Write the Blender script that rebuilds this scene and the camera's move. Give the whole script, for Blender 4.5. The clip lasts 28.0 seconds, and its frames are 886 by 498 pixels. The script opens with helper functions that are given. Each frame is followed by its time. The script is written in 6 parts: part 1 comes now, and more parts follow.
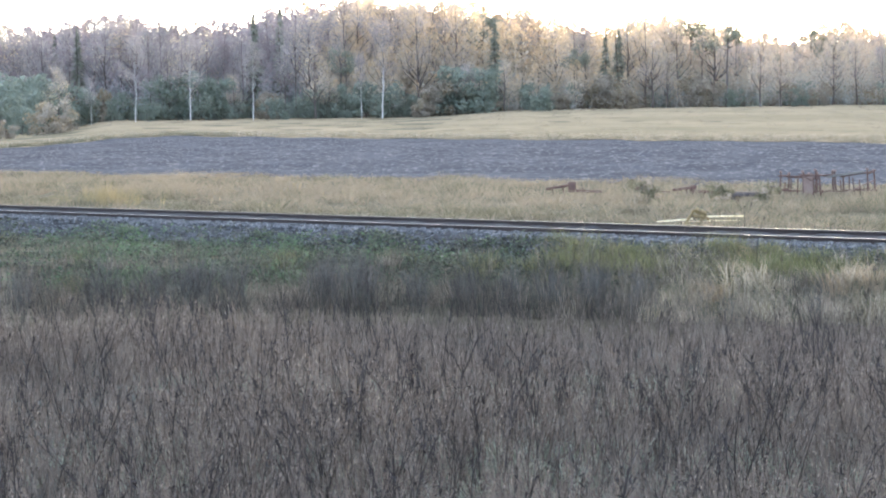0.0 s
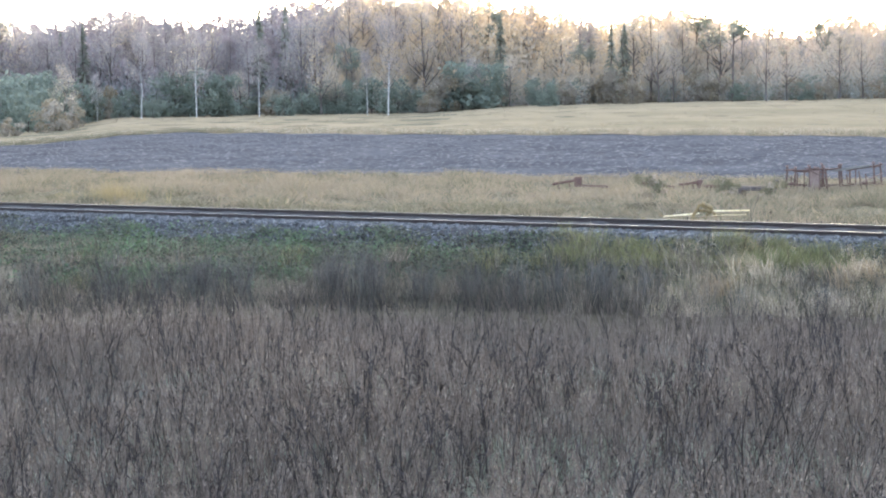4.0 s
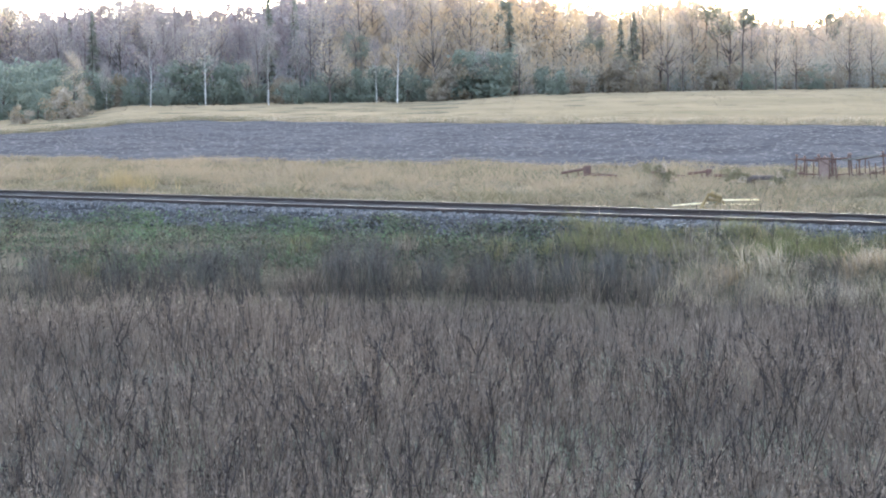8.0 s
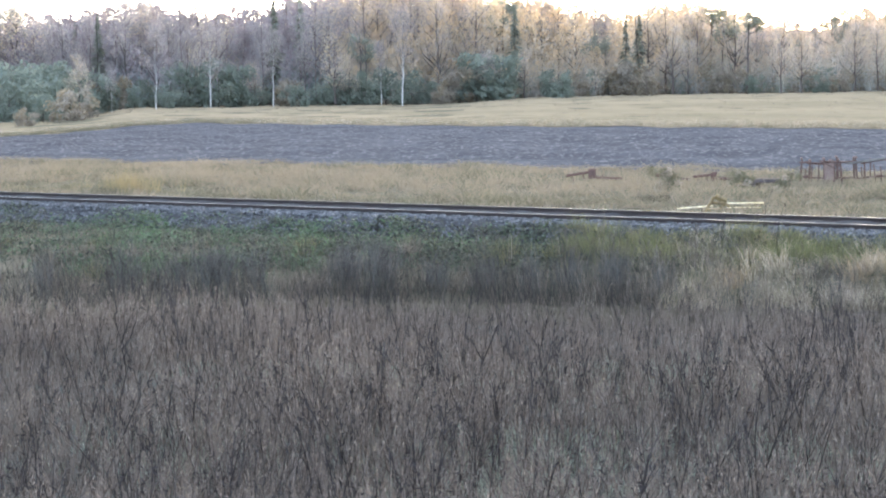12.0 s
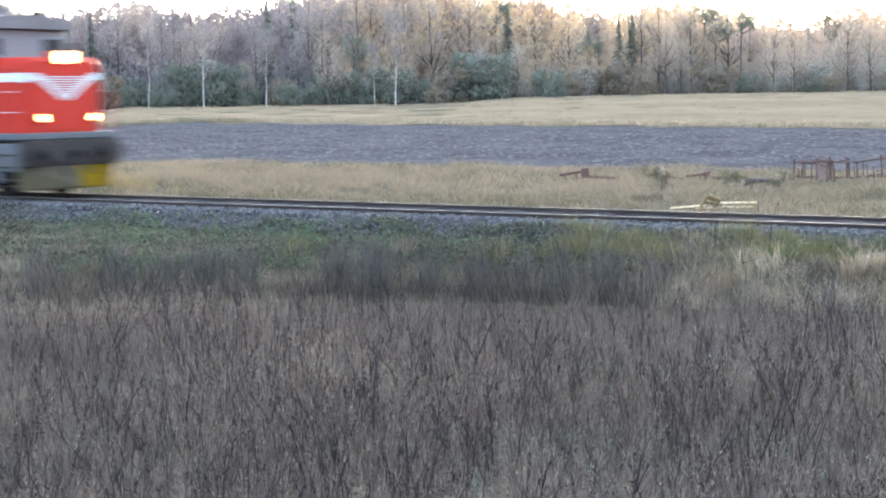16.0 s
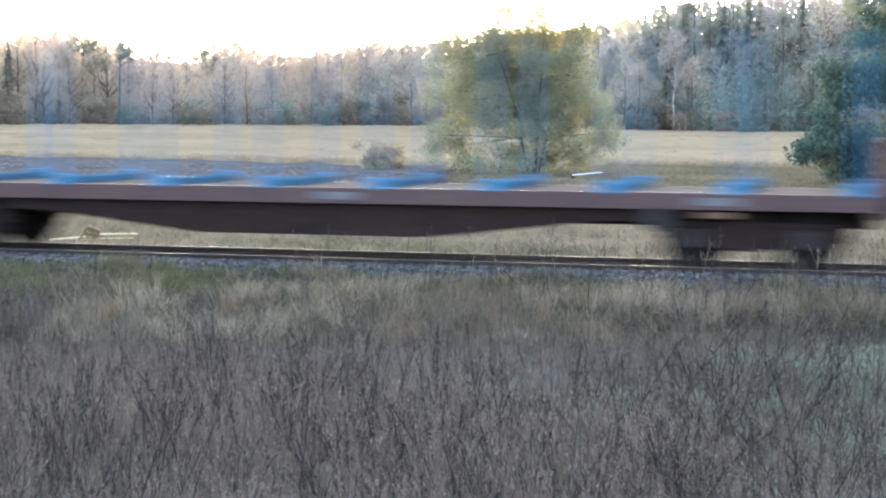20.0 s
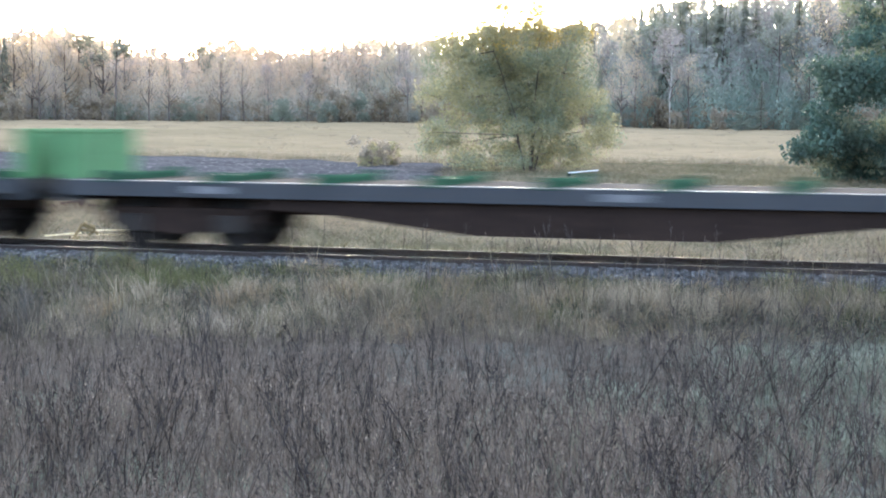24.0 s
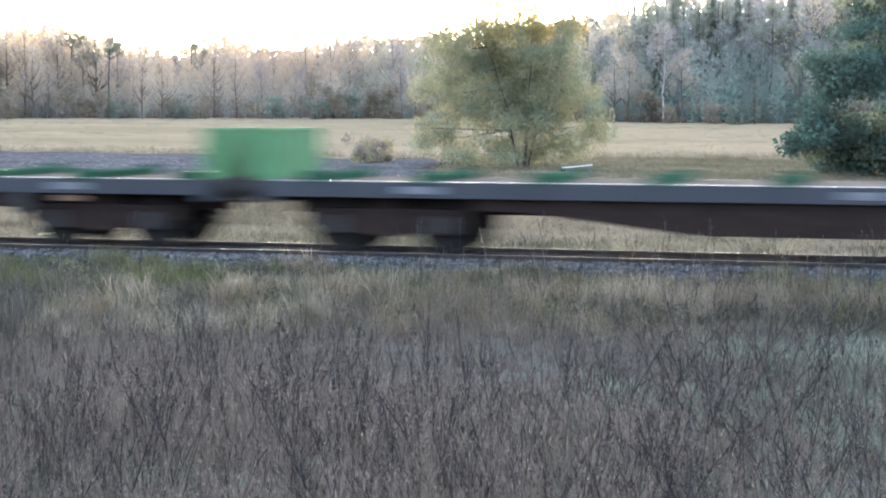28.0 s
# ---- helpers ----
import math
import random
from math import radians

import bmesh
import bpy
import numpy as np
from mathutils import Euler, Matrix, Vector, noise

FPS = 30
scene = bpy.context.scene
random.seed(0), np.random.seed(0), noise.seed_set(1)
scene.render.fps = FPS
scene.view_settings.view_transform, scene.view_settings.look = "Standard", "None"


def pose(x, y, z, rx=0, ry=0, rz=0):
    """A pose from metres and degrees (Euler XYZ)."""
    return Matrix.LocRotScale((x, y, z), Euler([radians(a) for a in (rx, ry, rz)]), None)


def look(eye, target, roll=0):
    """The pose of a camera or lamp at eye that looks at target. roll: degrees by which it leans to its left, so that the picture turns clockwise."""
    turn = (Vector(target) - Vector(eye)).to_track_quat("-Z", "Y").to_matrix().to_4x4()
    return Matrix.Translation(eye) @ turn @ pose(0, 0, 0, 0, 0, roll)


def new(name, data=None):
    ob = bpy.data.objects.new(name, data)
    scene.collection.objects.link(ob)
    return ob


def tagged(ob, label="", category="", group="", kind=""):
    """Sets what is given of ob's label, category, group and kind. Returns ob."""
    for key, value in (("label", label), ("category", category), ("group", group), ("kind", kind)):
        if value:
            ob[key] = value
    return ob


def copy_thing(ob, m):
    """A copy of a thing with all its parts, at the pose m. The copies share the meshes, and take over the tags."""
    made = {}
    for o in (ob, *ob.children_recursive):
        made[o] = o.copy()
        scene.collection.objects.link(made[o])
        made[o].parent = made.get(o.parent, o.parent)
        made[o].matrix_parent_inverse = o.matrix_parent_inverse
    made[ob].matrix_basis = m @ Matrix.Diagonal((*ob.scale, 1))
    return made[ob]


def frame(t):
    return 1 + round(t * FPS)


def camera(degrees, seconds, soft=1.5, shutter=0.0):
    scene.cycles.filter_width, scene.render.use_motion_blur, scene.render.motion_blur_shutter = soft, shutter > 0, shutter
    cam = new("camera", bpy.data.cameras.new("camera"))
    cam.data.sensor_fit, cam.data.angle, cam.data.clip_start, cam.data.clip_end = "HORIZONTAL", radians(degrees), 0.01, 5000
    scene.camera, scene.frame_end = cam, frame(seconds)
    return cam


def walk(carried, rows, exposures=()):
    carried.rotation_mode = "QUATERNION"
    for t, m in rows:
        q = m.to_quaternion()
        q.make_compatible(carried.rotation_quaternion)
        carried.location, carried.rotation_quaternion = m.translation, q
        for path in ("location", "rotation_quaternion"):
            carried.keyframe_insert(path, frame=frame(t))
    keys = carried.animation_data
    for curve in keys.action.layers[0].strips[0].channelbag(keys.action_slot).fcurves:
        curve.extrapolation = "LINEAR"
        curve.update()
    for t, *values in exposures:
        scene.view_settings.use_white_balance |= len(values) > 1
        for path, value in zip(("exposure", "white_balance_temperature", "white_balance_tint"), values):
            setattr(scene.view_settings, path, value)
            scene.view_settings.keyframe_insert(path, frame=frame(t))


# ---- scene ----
cam = camera(27.5, 28.0, soft=2.0, shutter=1.15)
EYE = 2.288            # above the rail heads, which lie at z = 0
TURNS = [              # seconds, tilt, lean, heading
    (0.0, 85.479, 0.786, 35.333),
    (0.5, 85.470, 0.890, 35.333),
    (1.0, 85.364, 1.169, 35.487),
    (1.5, 85.398, 1.155, 35.517),
    (2.0, 85.419, 1.101, 35.519),
    (2.5, 85.383, 1.047, 35.518),
    (3.0, 85.403, 1.049, 35.514),
    (3.5, 85.386, 1.038, 35.514),
    (5.5, 85.080, 0.618, 35.542),
    (6.0, 85.170, 0.164, 35.436),
    (6.5, 84.974, 0.672, 35.609),
    (7.0, 84.843, 1.082, 35.997),
    (7.5, 84.942, 1.030, 35.825),
    (8.0, 84.986, 0.930, 35.803),
    (8.5, 84.969, 0.964, 35.773),
    (9.0, 84.945, 0.977, 35.788),
    (9.5, 84.983, 0.928, 35.827),
    (10.0, 85.011, 0.908, 35.857),
    (10.5, 85.013, 0.897, 35.910),
    (11.0, 85.039, 0.910, 35.910),
    (11.5, 85.041, 0.904, 35.962),
    (12.0, 85.074, 0.851, 35.961),
    (12.5, 85.065, 0.915, 35.910),
    (14.5, 85.006, 0.854, 35.915),
    (15.0, 85.039, 0.897, 35.857),
    (15.5, 85.039, 0.854, 35.795),
    (16.0, 85.053, 0.834, 35.745),
    (16.5, 85.315, 0.794, 35.275),
    (17.0, 85.369, 0.430, 33.216),
    (17.5, 85.477, 0.157, 28.990),
    (18.0, 85.588, -0.197, 25.213),
    (18.5, 85.704, -0.111, 22.187),
    (19.0, 85.797, -0.140, 19.269),
    (19.5, 85.902, -0.305, 17.260),
    (20.0, 85.946, -0.265, 16.345),
    (20.5, 85.989, -0.351, 15.978),
    (21.0, 85.968, -0.475, 15.993),
    (21.5, 85.947, -0.510, 16.020),
    (23.5, 85.884, -0.414, 16.181),
    (24.0, 85.865, -0.462, 16.225),
    (24.5, 85.902, -0.450, 16.160),
    (25.0, 85.912, -0.113, 15.979),
    (25.5, 85.859, -0.228, 15.981),
    (26.0, 85.813, -0.287, 16.047),
    (26.5, 85.794, -0.317, 16.110),
    (27.0, 85.751, -0.305, 16.188),
    (27.5, 85.732, -0.180, 16.146),
    (28.0, 85.733, -0.083, 16.019),
]
walk(cam, [(t, pose(0, 0, EYE, a, b, c)) for t, a, b, c in TURNS], exposures=[(0.0, 2.3, 6050, 8), (28.0, 2.3, 6050, 8)])

# ---- light ----
SUN_AZ, SUN_EL = -13.4, 3.2     # degrees from straight across the track, and above the horizon
world = bpy.data.worlds.new("sky")
scene.world = world
world.use_nodes = True
wn = world.node_tree
sky = wn.nodes.new("ShaderNodeTexSky")
sky.sky_type = "NISHITA"
sky.sun_disc = False
sky.sun_elevation = radians(SUN_EL)
sky.sun_rotation = radians(SUN_AZ)
sky.air_density, sky.dust_density, sky.ozone_density = 0.4, 2.2, 1.0
wn.nodes["Background"].inputs["Strength"].default_value = 1.0
haze = wn.nodes.new("ShaderNodeMixRGB")      # thin high haze that evens out the evening sky
haze.blend_type = "MIX"
haze.inputs["Fac"].default_value = 0.62
haze.inputs["Color2"].default_value = (0.60, 0.60, 0.62, 1)
wn.links.new(sky.outputs["Color"], haze.inputs["Color1"])
wn.links.new(haze.outputs["Color"], wn.nodes["Background"].inputs["Color"])
sun = new("sun", bpy.data.lights.new("sun", "SUN"))
sun.data.energy, sun.data.angle, sun.data.color = 2.0, radians(1.5), (1.0, 0.72, 0.42)
_d = Vector((math.sin(radians(SUN_AZ)) * math.cos(radians(SUN_EL)), math.cos(radians(SUN_AZ)) * math.cos(radians(SUN_EL)), math.sin(radians(SUN_EL))))
sun.matrix_world = look(_d * 900, (0, 0, 0))

# ---- materials ----
def material(name, a, b=None, c=None, scale=4.0, fine=40.0, rough=0.8, metal=0.0, bump=0.3, bump_scale=60.0, thin=0.0, vary=0.0, spec=0.5, stretch=(1, 1, 1)):
    """Two-scale mottled surface between colours a, b and (in stains) c; thin lets light through leaves; vary shifts each object or island."""
    m = bpy.data.materials.new(name)
    m.use_nodes = True
    n, l = m.node_tree.nodes, m.node_tree.links
    p = n["Principled BSDF"]
    b, c = b or tuple(v * 0.7 for v in a), c or tuple(v * 0.5 for v in a)
    co = n.new("ShaderNodeTexCoord")
    mp = n.new("ShaderNodeMapping")
    mp.inputs["Scale"].default_value = stretch
    l.new(co.outputs["Object"], mp.inputs["Vector"])
    big, small = n.new("ShaderNodeTexNoise"), n.new("ShaderNodeTexNoise")
    for t, s, d in ((big, scale, 5), (small, fine, 3)):
        t.inputs["Scale"].default_value = s
        t.inputs["Detail"].default_value = d
        l.new(mp.outputs["Vector"], t.inputs["Vector"])
    r1 = n.new("ShaderNodeValToRGB")
    r1.color_ramp.elements[0].position, r1.color_ramp.elements[1].position = 0.36, 0.64
    r1.color_ramp.elements[0].color, r1.color_ramp.elements[1].color = (*a, 1), (*b, 1)
    l.new(big.outputs["Fac"], r1.inputs["Fac"])
    r2 = n.new("ShaderNodeValToRGB")
    r2.color_ramp.elements[0].position, r2.color_ramp.elements[1].position = 0.52, 0.72
    r2.color_ramp.elements[0].color, r2.color_ramp.elements[1].color = (0, 0, 0, 1), (1, 1, 1, 1)
    l.new(small.outputs["Fac"], r2.inputs["Fac"])
    mix = n.new("ShaderNodeMixRGB")
    mix.inputs["Color2"].default_value = (*c, 1)
    l.new(r2.outputs["Color"], mix.inputs["Fac"])
    l.new(r1.outputs["Color"], mix.inputs["Color1"])
    col = mix.outputs["Color"]
    if vary:
        hsv = n.new("ShaderNodeHueSaturation")
        geo, info = n.new("ShaderNodeNewGeometry"), n.new("ShaderNodeObjectInfo")
        add = n.new("ShaderNodeMath")
        l.new(geo.outputs["Random Per Island"], add.inputs[0])
        l.new(info.outputs["Random"], add.inputs[1])
        mr = n.new("ShaderNodeMapRange")
        mr.inputs["From Max"].default_value = 2.0
        mr.inputs["To Min"].default_value, mr.inputs["To Max"].default_value = 1 - vary, 1 + vary
        l.new(add.outputs[0], mr.inputs["Value"])
        l.new(mr.outputs["Result"], hsv.inputs["Value"])
        l.new(col, hsv.inputs["Color"])
        col = hsv.outputs["Color"]
    l.new(col, p.inputs["Base Color"])
    p.inputs["Roughness"].default_value, p.inputs["Metallic"].default_value = rough, metal
    p.inputs["Specular IOR Level"].default_value = 0.0 if rough >= 0.85 else spec
    if bump:
        bt, bn = n.new("ShaderNodeTexNoise"), n.new("ShaderNodeBump")
        bt.inputs["Scale"].default_value = bump_scale
        bn.inputs["Strength"].default_value, bn.inputs["Distance"].default_value = bump, 0.02
        l.new(mp.outputs["Vector"], bt.inputs["Vector"])
        l.new(bt.outputs["Fac"], bn.inputs["Height"])
        l.new(bn.outputs["Normal"], p.inputs["Normal"])
    if thin:
        tr, ms = n.new("ShaderNodeBsdfTranslucent"), n.new("ShaderNodeMixShader")
        l.new(col, tr.inputs["Color"])
        ms.inputs["Fac"].default_value = thin
        l.new(p.outputs[0], ms.inputs[1])
        l.new(tr.outputs[0], ms.inputs[2])
        l.new(ms.outputs[0], n["Material Output"].inputs["Surface"])
    return m


def glowing(name, color, strength):
    m = bpy.data.materials.new(name)
    m.use_nodes = True
    p = m.node_tree.nodes["Principled BSDF"]
    p.inputs["Base Color"].default_value = (*color, 1)
    p.inputs["Emission Color"].default_value = (*color, 1)
    p.inputs["Emission Strength"].default_value = strength
    return m


M = {
    "ground": material("dry grassland soil", (0.135, 0.118, 0.085), (0.11, 0.10, 0.068), (0.085, 0.078, 0.055), 0.25, 3.0, 0.95, bump=0.5, bump_scale=8),
    "weed_soil": material("frosty weedy soil", (0.086, 0.082, 0.070), (0.100, 0.105, 0.090), (0.06, 0.056, 0.048), 0.6, 9.0, 0.95, bump=0.6, bump_scale=12),
    "meadow": material("pale hay meadow", (0.238, 0.192, 0.128), (0.185, 0.155, 0.102), (0.14, 0.124, 0.08), 0.05, 0.5, 0.95, bump=0.4, bump_scale=3, stretch=(0.35, 1, 1)),
    "plough": material("ploughed damp soil", (0.082, 0.081, 0.085), (0.056, 0.056, 0.060), (0.145, 0.14, 0.137), 0.25, 2.6, 0.85, bump=0.8, bump_scale=4),
    "ballast": material("crushed granite ballast", (0.060, 0.060, 0.060), (0.040, 0.040, 0.041), (0.098, 0.096, 0.094), 2.0, 22.0, 0.85, bump=1.0, bump_scale=25),
    "stone": material("granite stones", (0.098, 0.099, 0.102), (0.060, 0.061, 0.063), (0.24, 0.24, 0.24), 3.0, 30.0, 0.92, bump=0.4, vary=0.6),
    "rail_side": material("rusty rail steel", (0.045, 0.032, 0.028), (0.032, 0.025, 0.023), (0.06, 0.04, 0.03), 2.0, 30.0, 0.8, 0.2, 0.3),
    "rail_top": material("polished rail steel", (0.22, 0.21, 0.20), (0.18, 0.17, 0.16), (0.12, 0.105, 0.095), 1.5, 20.0, 0.5, 1.0, 0.05),
    "sleeper": material("grey concrete sleeper", (0.22, 0.21, 0.20), (0.16, 0.15, 0.14), (0.10, 0.095, 0.09), 3.0, 40.0, 0.9),
    "red": material("bright red locomotive paint", (0.42, 0.033, 0.020), (0.38, 0.032, 0.020), (0.29, 0.033, 0.024), 0.8, 12.0, 0.5, 0.0, 0.04, 30, spec=0.08),
    # paler than the hood sides: sky sheen on upward faces, put into the colour
    "red_sheen": material("red roof paint with painted sky sheen", (0.55, 0.23, 0.225), (0.47, 0.18, 0.175), (0.33, 0.14, 0.13), 0.9, 9.0, 0.45, 0.0, 0.05),
    "white": material("white paint", (0.56, 0.59, 0.60), (0.52, 0.55, 0.56), (0.42, 0.44, 0.44), 1.0, 14.0, 0.5, 0.0, 0.05),
    "grey": material("grey frame paint", (0.064, 0.074, 0.086), (0.052, 0.060, 0.070), (0.04, 0.041, 0.045), 1.2, 16.0, 0.5, 0.1, 0.08),
    "bluegrey": material("light blue-grey paint", (0.17, 0.215, 0.25), (0.14, 0.18, 0.21), (0.095, 0.11, 0.12), 1.2, 14.0, 0.5, 0.0, 0.08),
    "dark": material("sooty running gear", (0.027, 0.024, 0.022), (0.020, 0.018, 0.017), (0.046, 0.038, 0.033), 2.0, 18.0, 0.8, 0.0, 0.25, spec=0.3),
    "wheel": material("worn wheel steel", (0.022, 0.019, 0.018), (0.018, 0.016, 0.015), (0.035, 0.028, 0.024), 3.0, 20.0, 0.9, 0.0, 0.15),
    "yellow": material("yellow warning paint", (0.17, 0.118, 0.008), (0.12, 0.085, 0.008), (0.058, 0.045, 0.018), 1.5, 9.0, 0.9, 0.0, 0.1),
    "glass": material("cab window glass", (0.02, 0.025, 0.028), (0.02, 0.024, 0.028), (0.03, 0.03, 0.03), 1, 3, 0.2, 0.0, 0.0, spec=0.15),
    "lamp": glowing("lit warm headlamp", (1.0, 0.55, 0.16), 3.5),
    "brown": material("rust-brown wagon paint", (0.085, 0.052, 0.050), (0.065, 0.042, 0.041), (0.11, 0.065, 0.05), 0.8, 9.0, 0.75, 0.0, 0.12, spec=0.2),
    "steelgrey": material("dark blue-grey wagon paint", (0.039, 0.043, 0.049), (0.031, 0.034, 0.039), (0.048, 0.040, 0.036), 0.8, 9.0, 0.75, 0.0, 0.12, spec=0.2),
    "belly": material("grimy underframe", (0.030, 0.021, 0.018), (0.022, 0.016, 0.014), (0.045, 0.030, 0.023), 0.9, 10.0, 0.85, 0.0, 0.15, spec=0.2),
    "deck": material("worn wood and steel deck", (0.11, 0.10, 0.09), (0.075, 0.066, 0.06), (0.05, 0.042, 0.036), 1.2, 8.0, 0.85, 0.1, 0.2),
    "green": material("leaf-green paint", (0.078, 0.185, 0.080), (0.066, 0.16, 0.07), (0.048, 0.10, 0.046), 0.9, 9.0, 0.75, 0.0, 0.08, spec=0.2),
    "dkgreen": material("dark green paint", (0.030, 0.075, 0.046), (0.024, 0.06, 0.038), (0.032, 0.045, 0.028), 0.9, 9.0, 0.9, 0.0, 0.08, spec=0.06),
    "olive": material("olive-brown paint", (0.17, 0.15, 0.05), (0.13, 0.12, 0.045), (0.08, 0.07, 0.04), 0.9, 9.0, 0.75, 0.0, 0.08, spec=0.2),
    "rustred": material("brick-red paint", (0.40, 0.075, 0.045), (0.32, 0.065, 0.042), (0.20, 0.06, 0.04), 0.9, 9.0, 0.75, 0.0, 0.1, spec=0.2),
    "orange": material("rusty orange-brown boards", (0.16, 0.07, 0.035), (0.12, 0.055, 0.03), (0.075, 0.038, 0.026), 0.9, 9.0, 0.75, 0.0, 0.1, spec=0.2),
    "blue": material("bright blue stake paint", (0.062, 0.19, 0.32), (0.055, 0.165, 0.285), (0.06, 0.115, 0.175), 0.9, 9.0, 0.9, 0.0, 0.08, spec=0.06),
    "rust": material("rusty scrap iron", (0.12, 0.08, 0.066), (0.09, 0.06, 0.052), (0.15, 0.10, 0.08), 3.0, 24.0, 0.9, 0.1, 0.4),
    "timber": material("weathered grey timber", (0.19, 0.175, 0.155), (0.14, 0.128, 0.113), (0.09, 0.083, 0.075), 3.0, 30.0, 0.9, stretch=(1, 8, 8)),
    "straw": material("bleached dry grass", (0.56, 0.47, 0.35), (0.44, 0.37, 0.275), (0.27, 0.23, 0.165), 0.5, 2.0, 0.9, bump=0, thin=0.45, vary=0.35),
    "straw_gold": material("yellowed grass", (0.27, 0.222, 0.122), (0.225, 0.19, 0.11), (0.18, 0.155, 0.095), 0.5, 3.0, 0.9, bump=0, thin=0.4, vary=0.25),
    "grass_dry": material("yellow-green grass", (0.148, 0.148, 0.070), (0.172, 0.163, 0.080), (0.22, 0.19, 0.105), 0.3, 2.5, 0.9, bump=0, thin=0.3, vary=0.3),
    "frost_leaf": material("frosted pale leaves", (0.25, 0.268, 0.205), (0.19, 0.205, 0.158), (0.14, 0.145, 0.108), 0.6, 4.0, 0.9, bump=0, thin=0.2, vary=0.3),
    "straw_far": material("pale rough grass", (0.242, 0.205, 0.150), (0.205, 0.175, 0.128), (0.16, 0.14, 0.10), 0.15, 2.0, 0.9, bump=0, thin=0.45, vary=0.15),
    "grass_far": material("dull grass beyond the line", (0.118, 0.115, 0.074), (0.138, 0.13, 0.086), (0.175, 0.153, 0.106), 0.2, 2.5, 0.85, bump=0, thin=0.3, vary=0.2),
    "weed_moss": material("dark green-grey weed stems", (0.056, 0.056, 0.044), (0.042, 0.043, 0.035), (0.09, 0.078, 0.06), 0.5, 4.0, 0.95, bump=0, thin=0.1, vary=0.3),
    "grass": material("late green grass", (0.076, 0.094, 0.042), (0.092, 0.10, 0.050), (0.14, 0.122, 0.070), 0.2, 2.5, 0.85, bump=0, thin=0.3, vary=0.35),
    "weed": material("dead brown-grey weed stalks", (0.148, 0.121, 0.098), (0.180, 0.147, 0.119), (0.098, 0.082, 0.069), 0.5, 4.0, 0.95, bump=0, thin=0.15, vary=0.45),
    "weed_pale": material("bleached weed stalks", (0.40, 0.335, 0.265), (0.30, 0.25, 0.20), (0.2, 0.165, 0.13), 0.5, 4.0, 0.95, bump=0, thin=0.15, vary=0.3),
    "weed_dark": material("dark wet weed stems", (0.048, 0.041, 0.038), (0.066, 0.056, 0.050), (0.036, 0.031, 0.030), 0.5, 4.0, 0.95, bump=0, vary=0.3),
    "bark": material("grey-brown bark", (0.12, 0.10, 0.09), (0.085, 0.072, 0.066), (0.06, 0.05, 0.045), 1.0, 8.0, 0.95, stretch=(1, 1, 0.3)),
    "birch_bark": material("white birch bark", (0.56, 0.53, 0.50), (0.44, 0.41, 0.39), (0.16, 0.14, 0.13), 1.0, 5.0, 0.85, stretch=(1, 1, 2.5)),
    # haze before the distant wood is painted into these pale base colours
    "twigs": material("purple-brown twigs paled by haze", (0.315, 0.282, 0.272), (0.29, 0.26, 0.252), (0.34, 0.298, 0.275), 0.15, 2.0, 0.65, bump=0, thin=0.6, vary=0.12),
    "leaf_gold": material("golden leaves paled by haze", (0.55, 0.44, 0.28), (0.50, 0.41, 0.28), (0.58, 0.45, 0.28), 0.15, 2.0, 0.65, bump=0, thin=0.6, vary=0.12),
    "leaf_tan": material("tan leaves paled by haze", (0.50, 0.425, 0.345), (0.455, 0.39, 0.33), (0.53, 0.43, 0.33), 0.15, 2.0, 0.65, bump=0, thin=0.6, vary=0.12),
    # green and olive leaves, lightened in base colour for haze
    "leaf_green": material("dull green leaves", (0.19, 0.225, 0.15), (0.205, 0.23, 0.155), (0.235, 0.235, 0.15), 0.4, 3.0, 0.8, bump=0, thin=0.55, vary=0.2),
    "leaf_olive": material("olive autumn leaves", (0.305, 0.285, 0.165), (0.265, 0.25, 0.15), (0.345, 0.30, 0.15), 0.4, 3.0, 0.8, bump=0, thin=0.55, vary=0.2),
    "leaf_dry": material("dry brown leaves", (0.27, 0.235, 0.185), (0.235, 0.205, 0.165), (0.30, 0.25, 0.18), 0.4, 3.0, 0.65, bump=0, thin=0.5, vary=0.2),
    "leaf_rust": material("brown autumn leaves", (0.23, 0.19, 0.13), (0.20, 0.165, 0.115), (0.26, 0.205, 0.125), 0.4, 3.0, 0.65, bump=0, thin=0.45, vary=0.3),
    "track_bed": material("dark stone track bed", (0.045, 0.040, 0.037), (0.034, 0.031, 0.03), (0.065, 0.057, 0.05), 2.0, 22.0, 0.9, bump=1.0, bump_scale=25),
    "leaf_deep": material("deep green leaves", (0.088, 0.135, 0.10), (0.075, 0.118, 0.09), (0.11, 0.14, 0.092), 0.4, 3.0, 0.65, bump=0, thin=0.35, vary=0.25),
    "blue_dark": material("grimy blue bunk paint", (0.045, 0.105, 0.165), (0.038, 0.085, 0.135), (0.045, 0.06, 0.08), 0.9, 9.0, 0.9, 0.0, 0.1, spec=0.05),
    # willow greyed and lightened in colour to stand in for haze
    "leaf_willow": material("willow leaves greyed by haze", (0.188, 0.214, 0.170), (0.168, 0.197, 0.162), (0.212, 0.22, 0.162), 0.15, 2.0, 0.65, bump=0, thin=0.55, vary=0.12),
    "leaf_dark": material("dark green leaves", (0.072, 0.130, 0.100), (0.06, 0.112, 0.088), (0.09, 0.135, 0.09), 0.4, 3.0, 0.65, bump=0, thin=0.35, vary=0.35),
    # the ridge's grey is distance haze put into its colour
